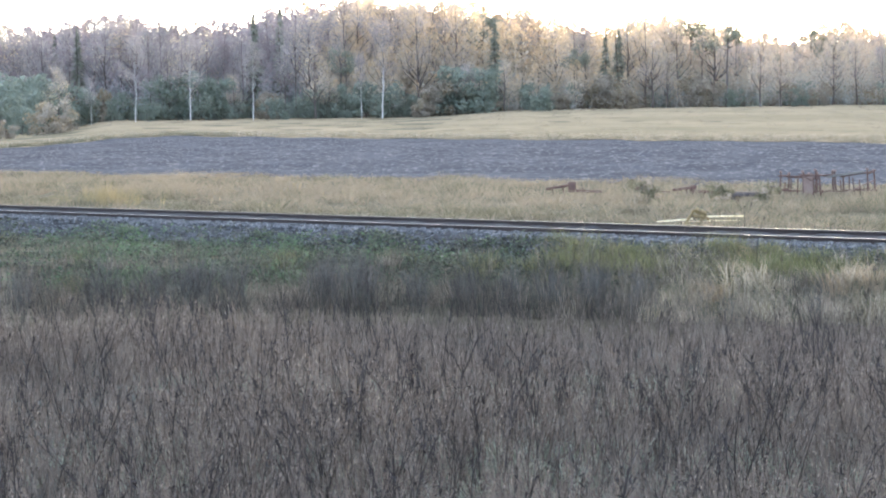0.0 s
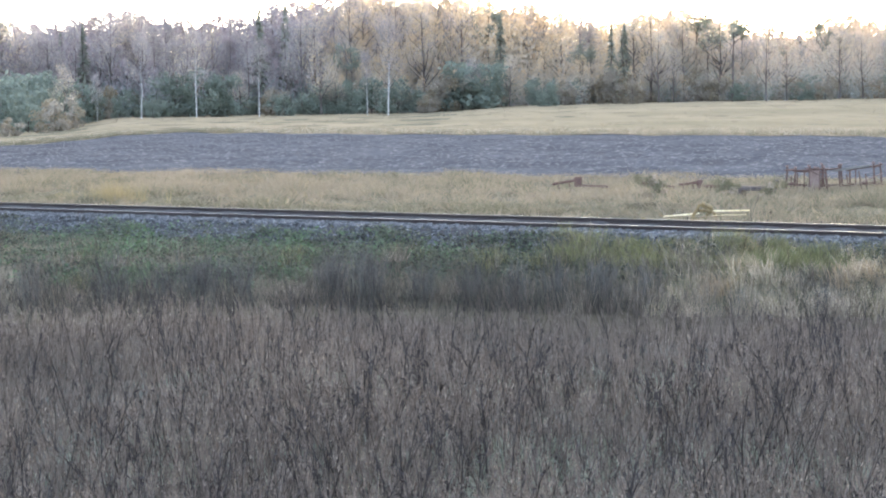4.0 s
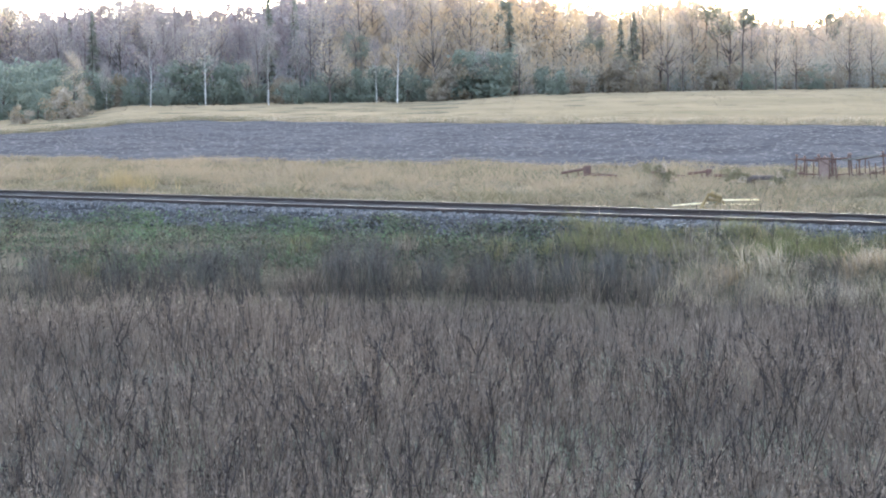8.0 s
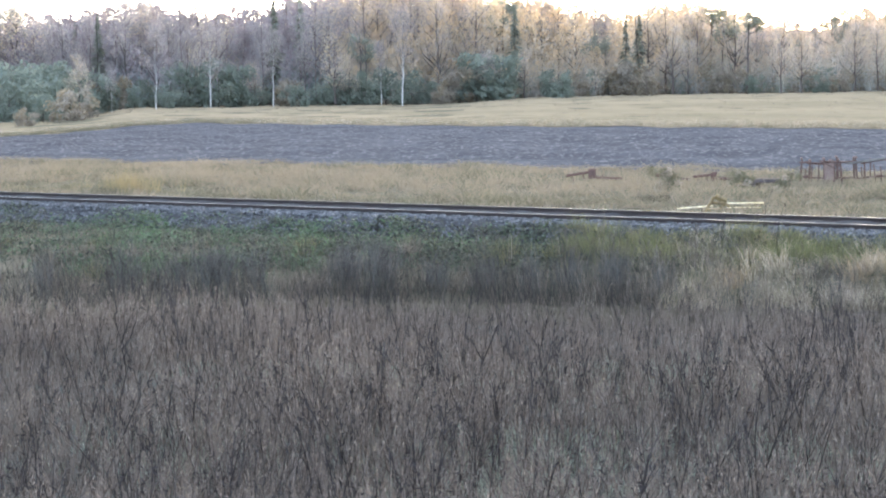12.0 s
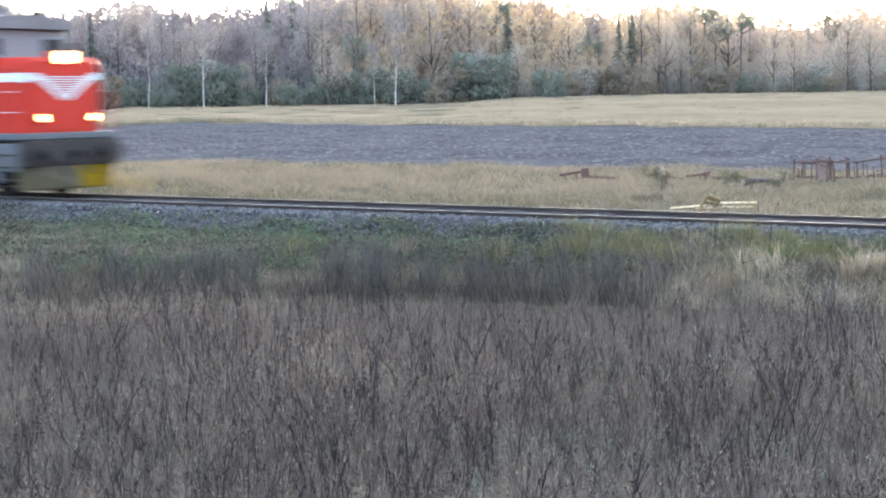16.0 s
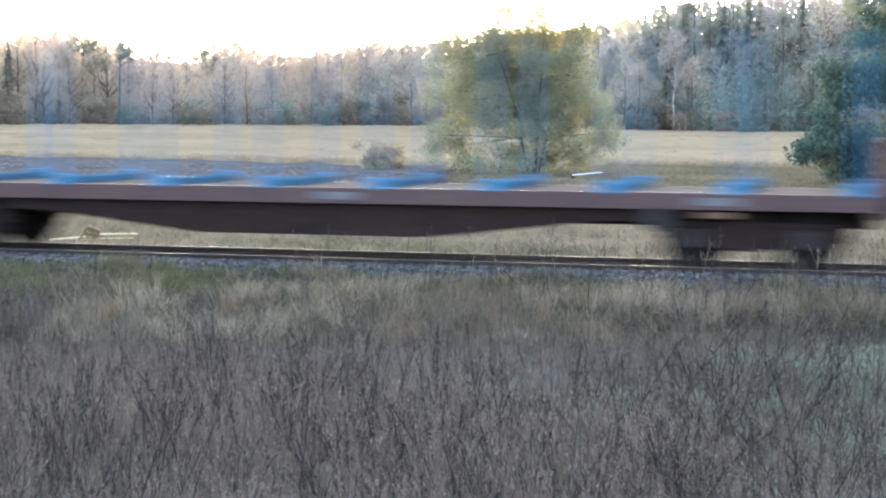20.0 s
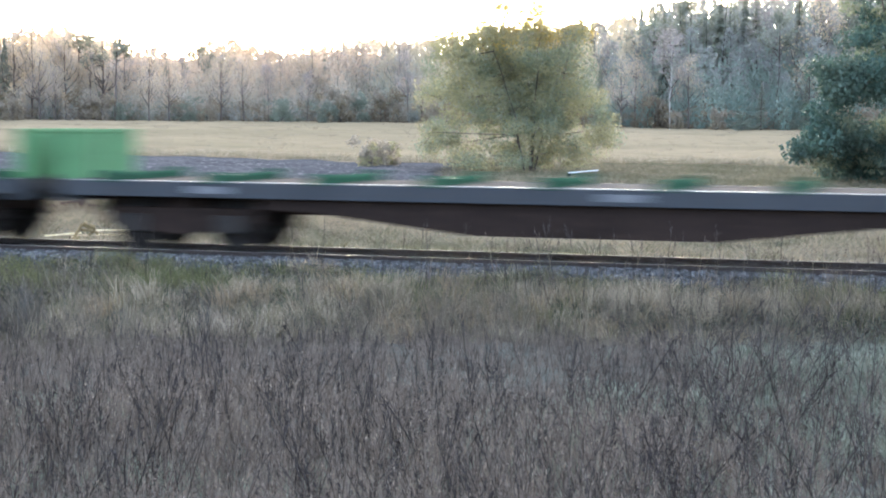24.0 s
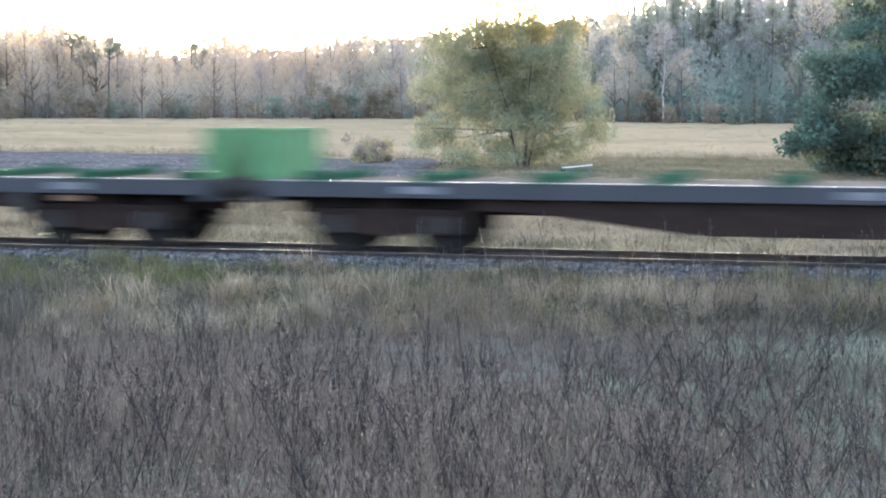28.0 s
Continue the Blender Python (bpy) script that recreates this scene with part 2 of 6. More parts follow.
    "ridge": material("forest with painted haze", (0.15, 0.14, 0.15), (0.12, 0.115, 0.125), (0.17, 0.155, 0.155), 0.05, 0.6, 0.95, bump=0.6, bump_scale=1.5),
    "litter": material("brown leaf litter", (0.13, 0.10, 0.075), (0.10, 0.08, 0.06), (0.16, 0.12, 0.08), 0.2, 2.0, 0.95, bump=0.5, bump_scale=5),
    # needles far paler than real ones, haze being part of their colour
    "needles": material("spruce needles paled by haze", (0.215, 0.225, 0.175), (0.185, 0.20, 0.158), (0.24, 0.235, 0.175), 0.2, 2.0, 0.65, bump=0, thin=0.5, vary=0.15),
}

M["straw_dull"] = material("greyed dry grass", (0.33, 0.28, 0.21), (0.26, 0.22, 0.165), (0.18, 0.155, 0.115), 0.5, 2.0, 0.9, bump=0, thin=0.4, vary=0.4)
M["straw_white"] = material("nearly white dry grass", (0.66, 0.57, 0.46), (0.56, 0.48, 0.38), (0.40, 0.34, 0.26), 0.5, 2.0, 0.9, bump=0, thin=0.4, vary=0.25)
M["rusty_grass"] = material("rust-tinged dry grass", (0.50, 0.36, 0.21), (0.42, 0.31, 0.19), (0.30, 0.22, 0.14), 0.5, 2.0, 0.9, bump=0, thin=0.4, vary=0.3)
M["herb"] = material("bright green herb leaves", (0.078, 0.122, 0.056), (0.098, 0.14, 0.066), (0.062, 0.094, 0.05), 0.6, 5.0, 0.7, bump=0, thin=0.35, vary=0.4)
M["herb_dull"] = material("dull green herb leaves", (0.078, 0.092, 0.060), (0.095, 0.102, 0.068), (0.13, 0.118, 0.088), 0.6, 5.0, 0.8, bump=0, thin=0.3, vary=0.4)
M["thicket"] = material("dark blue-grey dead stems", (0.074, 0.073, 0.066), (0.09, 0.087, 0.078), (0.115, 0.10, 0.088), 0.5, 4.0, 0.95, bump=0, thin=0.1, vary=0.35)
# gold of the low sun shining through the crown, as leaf colour
M["leaf_backlit"] = material("leaves tinted backlit gold", (0.42, 0.31, 0.10), (0.36, 0.28, 0.10), (0.30, 0.26, 0.12), 0.4, 3.0, 0.65, bump=0, thin=0.65, vary=0.3)
WOOD_HAZE = {            # base colours of the wood's spray, haze and glow painted in, from left to right: foot, middle, tops
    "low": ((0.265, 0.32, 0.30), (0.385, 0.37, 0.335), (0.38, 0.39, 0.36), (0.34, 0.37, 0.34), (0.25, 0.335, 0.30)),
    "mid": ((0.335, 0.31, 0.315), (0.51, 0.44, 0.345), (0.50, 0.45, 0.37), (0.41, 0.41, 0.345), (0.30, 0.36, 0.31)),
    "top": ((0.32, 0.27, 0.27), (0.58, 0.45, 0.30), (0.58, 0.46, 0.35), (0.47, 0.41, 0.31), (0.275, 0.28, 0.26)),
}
for height, colours in WOOD_HAZE.items():
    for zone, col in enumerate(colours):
        M["wood_%s_%d" % (height, zone)] = material("haze-tinted wood spray", col, tuple(v * 0.88 for v in col), tuple(v * 1.08 for v in col), 0.1, 1.5, 0.9, bump=0, thin=0.6, vary=0.14)


# ---- building helpers ----
def quads_mesh(name, verts, quads, mats, mat_index=None):
    """A mesh from numpy arrays, all faces four-cornered."""
    me = bpy.data.meshes.new(name)
    nv, nf = len(verts), len(quads)
    me.vertices.add(nv)
    me.vertices.foreach_set("co", np.ascontiguousarray(verts, dtype=np.float32).ravel())
    me.loops.add(nf * 4)
    me.loops.foreach_set("vertex_index", np.ascontiguousarray(quads, dtype=np.int32).ravel())
    me.polygons.add(nf)
    me.polygons.foreach_set("loop_start", np.arange(0, nf * 4, 4, dtype=np.int32))
    for m in mats:
        me.materials.append(m)
    if mat_index is not None:
        me.polygons.foreach_set("material_index", np.ascontiguousarray(mat_index, dtype=np.int32))
    me.update(calc_edges=True)
    return me


def part(name, bm, mat, parent=None, label="", smooth=False):
    me = bpy.data.meshes.new(name)
    bmesh.ops.recalc_face_normals(bm, faces=bm.faces)
    bm.to_mesh(me)
    bm.free()
    me.materials.append(mat)
    if smooth:
        me.polygons.foreach_set("use_smooth", [True] * len(me.polygons))
    ob = new(name, me)
    ob.parent = parent
    return tagged(ob, label)


def box(x0, x1, y0, y1, z0, z1, bevel=0.0, bm=None):
    bm = bm or bmesh.new()
    v = [bm.verts.new((x, y, z)) for x in (x0, x1) for y in (y0, y1) for z in (z0, z1)]
    f = [bm.faces.new([v[i] for i in q]) for q in ((0, 1, 3, 2), (4, 6, 7, 5), (0, 4, 5, 1), (2, 3, 7, 6), (0, 2, 6, 4), (1, 5, 7, 3))]
    if bevel:
        bmesh.ops.bevel(bm, geom=list({e for q in f for e in q.edges}), offset=bevel, segments=2, affect="EDGES", profile=0.6)
    return bm


def tube(p, q, r0, r1=None, n=8, bm=None, caps=True):
    bm = bm or bmesh.new()
    p, q = Vector(p), Vector(q)
    r1 = r0 if r1 is None else r1
    w = (q - p).normalized()
    a = w.orthogonal().normalized()
    b = w.cross(a)
    rings = []
    for c, r in ((p, r0), (q, r1)):
        rings.append([bm.verts.new(c + (a * math.cos(2 * math.pi * i / n) + b * math.sin(2 * math.pi * i / n)) * r) for i in range(n)])
    for i in range(n):
        bm.faces.new((rings[0][i], rings[0][(i + 1) % n], rings[1][(i + 1) % n], rings[1][i]))
    if caps:
        bm.faces.new(rings[0][::-1])
        bm.faces.new(rings[1])
    return bm


def prism(profile, y0, y1, bevel=0.0, bm=None):
    """An outline in x and z, drawn out from y0 to y1."""
    bm = bm or bmesh.new()
    a = [bm.verts.new((x, y0, z)) for x, z in profile]
    b = [bm.verts.new((x, y1, z)) for x, z in profile]
    n = len(profile)
    fs = [bm.faces.new(a), bm.faces.new(b[::-1])]
    for i in range(n):
        fs.append(bm.faces.new((a[i], b[i], b[(i + 1) % n], a[(i + 1) % n])))
    if bevel:
        bmesh.ops.bevel(bm, geom=list({e for f in fs[:2] for e in f.edges}), offset=bevel, segments=2, affect="EDGES", profile=0.6)
    return bm


def loft(sections, bm=None):
    """Skin through closed rings of points; the ends are capped."""
    bm = bm or bmesh.new()
    rs = [[bm.verts.new(p) for p in s] for s in sections]
    n = len(rs[0])
    for r, s in zip(rs, rs[1:]):
        for i in range(n):
            bm.faces.new((r[i], r[(i + 1) % n], s[(i + 1) % n], s[i]))
    bm.faces.new(rs[0][::-1])
    bm.faces.new(rs[-1])
    return bm


def thing(name, label, category, group="", m=None):
    ob = new(name)
    ob.empty_display_size = 0.3
    if m is not None:
        ob.matrix_basis = m
    return tagged(ob, label, category, group)


def ribbon(points, widths, side):
    """A strip of quads along points; side: its sideways direction."""
    v, q = [], []
    for i, (p, w) in enumerate(zip(points, widths)):
        p, s = np.asarray(p, float), np.asarray(side, float) * w / 2
        v += [p - s, p + s]
        if i:
            q.append((2 * i - 2, 2 * i - 1, 2 * i + 1, 2 * i))
    return v, q


class Clump:
    """Collects strips and quads into one template of arrays."""

    def __init__(self):
        self.v, self.q, self.m = [], [], []

    def strip(self, points, widths, side, mat=0):
        v, q = ribbon(points, widths, side)
        k = len(self.v)
        self.v += v
        self.q += [tuple(i + k for i in f) for f in q]
        self.m += [mat] * len(q)

    def leaf(self, c, u, w, mat=0):
        k = len(self.v)
        c, u, w = (np.asarray(a, float) for a in (c, u, w))
        self.v += [c - u - w * 0.4, c - u * 0.2 + w, c + u + w * 0.3, c + u * 0.1 - w]
        self.q.append((k, k + 1, k + 2, k + 3))
        self.m.append(mat)

    def arrays(self):
        return np.array(self.v), np.array(self.q, dtype=np.int64), np.array(self.m)


def bake(name, templates, places, mats, rng, label="", category="", tilt=0.12):
    """One mesh of many template copies. places: rows of x, y, z, scale, scale of height."""
    V, Q, K, off = [], [], [], 0
    pick = rng.integers(0, len(templates), len(places))
    for j, (v, q, m) in enumerate(templates):
        P = places[pick == j]
        if not len(P):
            continue
        a = rng.uniform(0, 2 * np.pi, len(P))
        ca, sa = np.cos(a)[:, None], np.sin(a)[:, None]
        x = (v[None, :, 0] * ca - v[None, :, 1] * sa) * P[:, 3:4]
        y = (v[None, :, 0] * sa + v[None, :, 1] * ca) * P[:, 3:4]
        z = v[None, :, 2] * P[:, 4:5]
        x = x + z * rng.normal(0, tilt, len(P))[:, None]
        y = y + z * rng.normal(0, tilt, len(P))[:, None]
        W = np.stack([x + P[:, 0:1], y + P[:, 1:2], z + P[:, 2:3]], 2).reshape(-1, 3)
        n = len(v)
        V.append(W)
        Q.append((q[None] + (np.arange(len(P)) * n)[:, None, None]).reshape(-1, 4) + off)
        K.append(np.tile(m, len(P)))
        off += len(W)
    ob = new(name, quads_mesh(name, np.concatenate(V), np.concatenate(Q), mats, np.concatenate(K)))
    return tagged(ob, label, category, kind="stuff")


# ---- land ----
TRACK_Y = 29.308        # the track's middle line, parallel to x
rng = np.random.default_rng(7)
FAR_AZ = np.array([-75, -60, -56, -52, -49, -46.5, -44, -40, -35.4, -28.9, -22.8, -17.5, -7, 12, 40])
FAR_D = np.array([125, 151, 149, 152, 165, 181, 193, 182, 167, 153, 143, 130, 133, 136, 137])

RISE_AZ = np.array([-60, -50, -47.4, -45.7, -40, -36, -33.3, -28, -17.7, -9.7, -5, 10])    # how far the meadow climbs
RISE = np.array([0.2, 0.2, 0.4, 1.75, 1.6, 1.55, 2.35, 2.5, 2.55, 1.95, 1.8, 1.8])


def smooth(a, b, x):
    t = np.clip((x - a) / (b - a), 0, 1)
    return t * t * (3 - 2 * t)


def weed_edge(x):
    return np.interp(x, [-34, -26, -22, -19.5, -16, -7.4, 0], [11.2, 16.3, 19.5, 21.7, 23.4, 25.3, 25.7])


def ripple(x, y):
    return 0.5 * np.sin(x * 0.61 + 1.3 * np.sin(y * 0.37)) + 0.5 * np.sin(y * 0.53 + 1.7 * np.sin(x * 0.29 + 2))


def ground_z(x, y):
    x, y = np.broadcast_arrays(np.asarray(x, float), np.asarray(y, float))
    D, az = np.hypot(x, y), np.degrees(np.arctan2(x, np.maximum(y, 1e-6)))
    e = y - TRACK_Y
    near = np.where(e > -2.2, -0.42, np.where(e > -3.0, -0.42 - 0.13 * (-2.2 - e), 0))
    foot = np.minimum(weed_edge(x) - TRACK_Y, -3.7)
    slope = -0.52 - (0.8 - 0.36 * smooth(-14, -6, x) * smooth(16.5, 25.5, y)) * smooth(0, 1, (-3.0 - e) / (-3.0 - foot))
    z = np.where(e > -3.0, near, slope)
    z = np.where(e > 2.2, -0.42 - 0.58 * smooth(2.2, 5.0, e), z)
    bank = 0.62 - 1.92 * smooth(0.5, 8.5, y)
    z = np.where(y < 8.5, bank, z)
    z = z + np.where(np.abs(e) > 5, 0.07, 0.0) * ripple(x, y) * smooth(0, 5, D - 8)
    front = smooth(20, 60, y)
    rise = np.interp(az, RISE_AZ, RISE)
    z = z + front * smooth(135, 300, D) * rise + front * np.maximum(D - 300, 0) * 0.012
    z = z + front * smooth(-15, -8, az) * smooth(290, 420, D) * 13.0
    return z


def polar(az, D):
    a = np.radians(az)
    return D * np.sin(a), D * np.cos(a)


def in_field(x, y, margin):
    D, az = np.hypot(x, y), np.degrees(np.arctan2(x, np.maximum(y, 1e-6)))
    return (y > 64 + 92 * smooth(-17.4, -15.2, az) + margin) & (D < np.interp(az, FAR_AZ, FAR_D) - margin) & (az > -62) & (az < 20)


def grid(name, X, Y, Z, mat, label, category):
    r, c = X.shape
    v = np.stack([X, Y, Z], 2).reshape(-1, 3)
    i = np.arange(r * c).reshape(r, c)
    q = np.stack([i[:-1, :-1], i[:-1, 1:], i[1:, 1:], i[1:, :-1]], 2).reshape(-1, 4)
    me = quads_mesh(name, v, q, [mat])
    me.polygons.foreach_set("use_smooth", [True] * len(me.polygons))
    return tagged(new(name, me), label, category, kind="structure")


def build_land():
    xs = np.concatenate([[-4300, -2500, -1500, -1000, -760, -600], np.arange(-500, -110, 12), np.arange(-110, 40, 1.5), np.arange(40, 200, 10), [230, 300, 450, 700, 1200, 2200, 4300]])
    ys = np.concatenate([[-2500, -800, -300, -100, -40, -15, -6, -3], np.arange(0, 44, 0.6), np.arange(44, 160, 2.5), np.arange(160, 470, 6), [500, 600, 800, 1200, 2000, 3200, 4600]])
    X, Y = np.meshgrid(xs, ys)
    Z = ground_z(X, Y)
    Z = np.where(in_field(X, Y, 3.0), Z - 0.35, Z)
    grid("ground", X, Y, Z, M["ground"], "pale dry autumn grassland reaching the far horizon", "ground")
    # weedy field on this side of the line
    U, V = np.meshgrid(np.arange(-70, 42, 0.7), np.linspace(0, 1, 40))
    Yw = 5.0 + (weed_edge(U) - 5.2) * V
    grid("weed_field", U, Yw, ground_z(U, Yw) + 0.02 + 0.03 * V * (1 - V) + 0.02 * np.abs(ripple(U * 5, Yw * 5)), M["weed_soil"], "frost-grey bare soil under dead standing weeds", "field")
    # ploughed field with clods
    az = np.arange(-62, 20, 0.16)
    A, T = np.meshgrid(az, np.linspace(0, 1, 150) ** 1.3)
    n0 = (64.0 + 72 * smooth(-17.0, -15.0, A)) / np.cos(np.radians(A)) + 1.2 * np.sin(A * 2.1) + 0.7 * np.sin(A * 5.3)
    n1 = np.interp(A, FAR_AZ, FAR_D) + 0.9 * np.sin(A * 3.3)
    D = n0 + np.maximum(n1 - n0, 0) * T
    X, Y = polar(A, D)
    clod = rng.normal(0, 0.05, X.shape) + 0.02 * np.sin(Y * 2.3 + 0.6 * np.sin(X * 0.4))
    Z = ground_z(X, Y) + 0.05 + clod * np.minimum(1, 6 * T * (1 - T) + 0.1)
    grid("ploughed_field", X, Y, Z, M["plough"], "dark damp ploughed field with broken clods", "field")
    # pale meadow up to the wood
    A, T = np.meshgrid(np.arange(-62, 20, 0.4), np.linspace(0, 1, 40))
    n0 = np.interp(A, FAR_AZ, FAR_D) + 0.9 * np.sin(A * 3.3) + 0.3
    D = n0 + (292 - n0) * T
    X, Y = polar(A, D)
    grid("meadow", X, Y, ground_z(X, Y) + 0.06 + 0.04 * ripple(X, Y), M["meadow"], "pale yellow mown hay meadow before the wood", "field")
    A, T = np.meshgrid(np.arange(-66, 24, 0.6), np.linspace(0, 1, 20))
    X, Y = polar(A, 289 + 150 * T)
    grid("forest_floor", X, Y, ground_z(X, Y) + 0.16 + 0.05 * ripple(X, Y), M["litter"], "brown leaf litter under the wood", "forest floor")


def rail_mesh(x0, x1):
    prof = [(-0.07, -0.170), (0.07, -0.170), (0.07, -0.158), (0.012, -0.140), (0.010, -0.050), (0.034, -0.036), (0.036, -0.008), (-0.036, -0.008), (-0.034, -0.036), (-0.010, -0.050), (-0.012, -0.140), (-0.07, -0.158)]
    bm = bmesh.new()
    a = [bm.verts.new((x0, y, z)) for y, z in prof]
    b = [bm.verts.new((x1, y, z)) for y, z in prof]
    for i in range(len(prof)):
        j = (i + 1) % len(prof)
        bm.faces.new((a[i], a[j], b[j], b[i]))
    bm.faces.new(a)
    bm.faces.new(b[::-1])
    return bm


BED_E, BED_Z = [0, 0.879, 0.88, 1.6, 3.7], [-0.21, -0.21, -0.085, -0.11, -1.0]


def build_track():
    track = thing("railway_track", "single straight railway track with polished rail heads on grey ballast", "railway track", m=pose(0, TRACK_Y, 0))
    for s in (-1, 1):
        r = part("rail", rail_mesh(-720, 430), M["rail_side"], track, "rusty brown steel rail")
        r.location = (0, s * 0.797, 0)
        bm = box(-720, 430, -0.014, 0.014, -0.0085, -0.004)
        part("rail_head", bm, M["rail_top"], r, "bright polished running surface")
    sl = box(-0.13, 0.13, -1.3, 1.3, -0.36, -0.185, 0.02)
    first = part("sleeper", sl, M["sleeper"], track)
    first.location = (-62, 0, 0)
    for i in range(1, 150):
        o = new("sleeper", first.data)
        o.parent, o.location = track, (-62 + 0.61 * i, 0, 0)
    clip = box(-0.06, 0.06, -0.12, 0.12, -0.19, -0.13, 0.015)
    me = part("rail_clip", clip, M["rail_side"], track)
    me.location = (-62, -0.797, 0)
    for i in range(1, 150):
        o = new("rail_clip", me.data)
        o.parent, o.location = track, (-62 + 0.61 * i, -0.797, 0)
    # bed of crushed stone
    xs = np.concatenate([[-720, -400, -200, -120], np.arange(-70, 30, 0.3), [60, 120, 250, 430]])
    es = np.array([-3.7, -3.4, -3.0, -2.6, -2.3, -2.0, -1.7, -1.3, -0.88, 0.88, 1.3, 1.7, 2.0, 2.3, 2.6, 3.0, 3.4, 3.7])
    X, E = np.meshgrid(xs, es)
    Z = np.interp(np.abs(E), BED_E, BED_Z) + rng.normal(0, 0.016, X.shape)
    grid("ballast_bed", X, E + TRACK_Y, Z, M["ballast"], "sloping bed of crushed blue-grey granite ballast", "ballast")
    # darker strip of stone between the rails
    X, E = np.meshgrid(xs, np.array([-0.70, -0.35, 0, 0.35, 0.70]))
    grid("track_bed", X, E + TRACK_Y, -0.195 + rng.normal(0, 0.012, X.shape), M["track_bed"], "dark stone strip between the rails", "track bed")
    # loose stones on the near shoulder
    t = []
    for k in range(6):
        r = np.random.default_rng(k)
        c = np.array([[x, y, z] for x in (-1, 1) for y in (-1, 1) for z in (-1, 1)], float) * r.uniform(0.6, 1.1, (8, 3))
        q = np.array([(0, 1, 3, 2), (4, 6, 7, 5), (0, 4, 5, 1), (2, 3, 7, 6), (0, 2, 6, 4), (1, 5, 7, 3)])
        t.append((c, q, np.zeros(6, int)))
    n = 15000
    x, e = rng.uniform(-48, 9, n), -rng.uniform(0.9, 2.9, n)
    z = np.interp(np.abs(e), BED_E, BED_Z)
    s = rng.uniform(0.02, 0.046, n)
    bake("ballast_stones", t, np.stack([x, e + TRACK_Y, z, s, s * 0.8], 1), [M["stone"]], rng, "loose crushed granite stones on the track shoulder", "stones")


# ---- grasses and weeds ----
def tuft(r, n, h, spread, w, mats, simple=False):
    c = Clump()
    for _ in range(n):
        a, l = r.uniform(0, 2 * np.pi), h * r.uniform(0.55, 1.1)
        d = np.array([np.cos(a), np.sin(a), 0])
        p0 = d * r.uniform(0, spread * 0.4)
        lean = r.uniform(0.15, 0.7) * spread
        pts = [p0, p0 + d * lean * 0.35 + [0, 0, l * 0.55], p0 + d * lean + [0, 0, l * r.uniform(0.8, 1)]]
        b = r.uniform(0, np.pi)
        if simple:
            c.strip([pts[0], pts[2]], [w, w * 0.25], [np.cos(b), np.sin(b), 0], int(r.integers(0, mats)))
        else:
            c.strip(pts, [w, w * 0.8, w * 0.15], [np.cos(b), np.sin(b), 0], int(r.integers(0, mats)))
    return c.arrays()


def weed(r, mats, branches=(9, 14)):
    """A dead branching stalk about a metre high with a ragged seed head."""
    c = Clump()
    k = int(r.choice(mats))
    h, bend = r.uniform(0.75, 1.15), r.normal(0, 0.08, 2)
    b = r.uniform(0, np.pi)
    pts = [np.array([bend[0] * s * s, bend[1] * s * s, h * s]) for s in (0, 0.35, 0.7, 1.0)]
    c.strip(pts, [0.009, 0.008, 0.006, 0.003], [np.cos(b), np.sin(b), 0], k)
    c.strip(pts, [0.009, 0.008, 0.006, 0.003], [-np.sin(b), np.cos(b), 0], k)
    for _ in range(int(r.integers(*branches))):
        s = r.uniform(0.3, 0.97)
        p = np.array([bend[0] * s * s, bend[1] * s * s, h * s])
        a, l = r.uniform(0, 2 * np.pi), r.uniform(0.10, 0.30) * (1.3 - s) * 1.6
        q = p + np.array([np.cos(a) * l * 0.55, np.sin(a) * l * 0.55, l])
        c.strip([p, q], [0.005, 0.003], [-np.sin(a), np.cos(a), 0], k)
        for f in range(2):
            d = r.normal(0, 1, 3) * [0.45, 0.45, 1.4]
            d /= np.linalg.norm(d)
            e = np.cross(d, r.normal(0, 1, 3))
            e /= np.linalg.norm(e)
            c.leaf(q - np.array([0, 0, l * 0.25 * f]), d * r.uniform(0.010, 0.026), e * r.uniform(0.0025, 0.006), 1 if k == 0 and len(mats) > 1 and r.uniform() < 0.14 else k)
    for _ in range(5):
        s = r.uniform(0.82, 1.0)
        d = r.normal(0, 1, 3) * [0.5, 0.5, 1]
        d /= np.linalg.norm(d)
        e = np.cross(d, r.normal(0, 1, 3))
        e /= np.linalg.norm(e)
        c.leaf(np.array([bend[0], bend[1], h * s]), d * 0.028, e * 0.006, k)
    return c.arrays()


def patchy(x, y, f, seed):
    s = seed * 1.7
    return 0.5 + 0.25 * np.sin(x * f + 1.9 * np.sin(y * f * 0.7 + s) + s) + 0.25 * np.sin(y * f * 1.3 + 1.6 * np.sin(x * f * 0.8 - s))


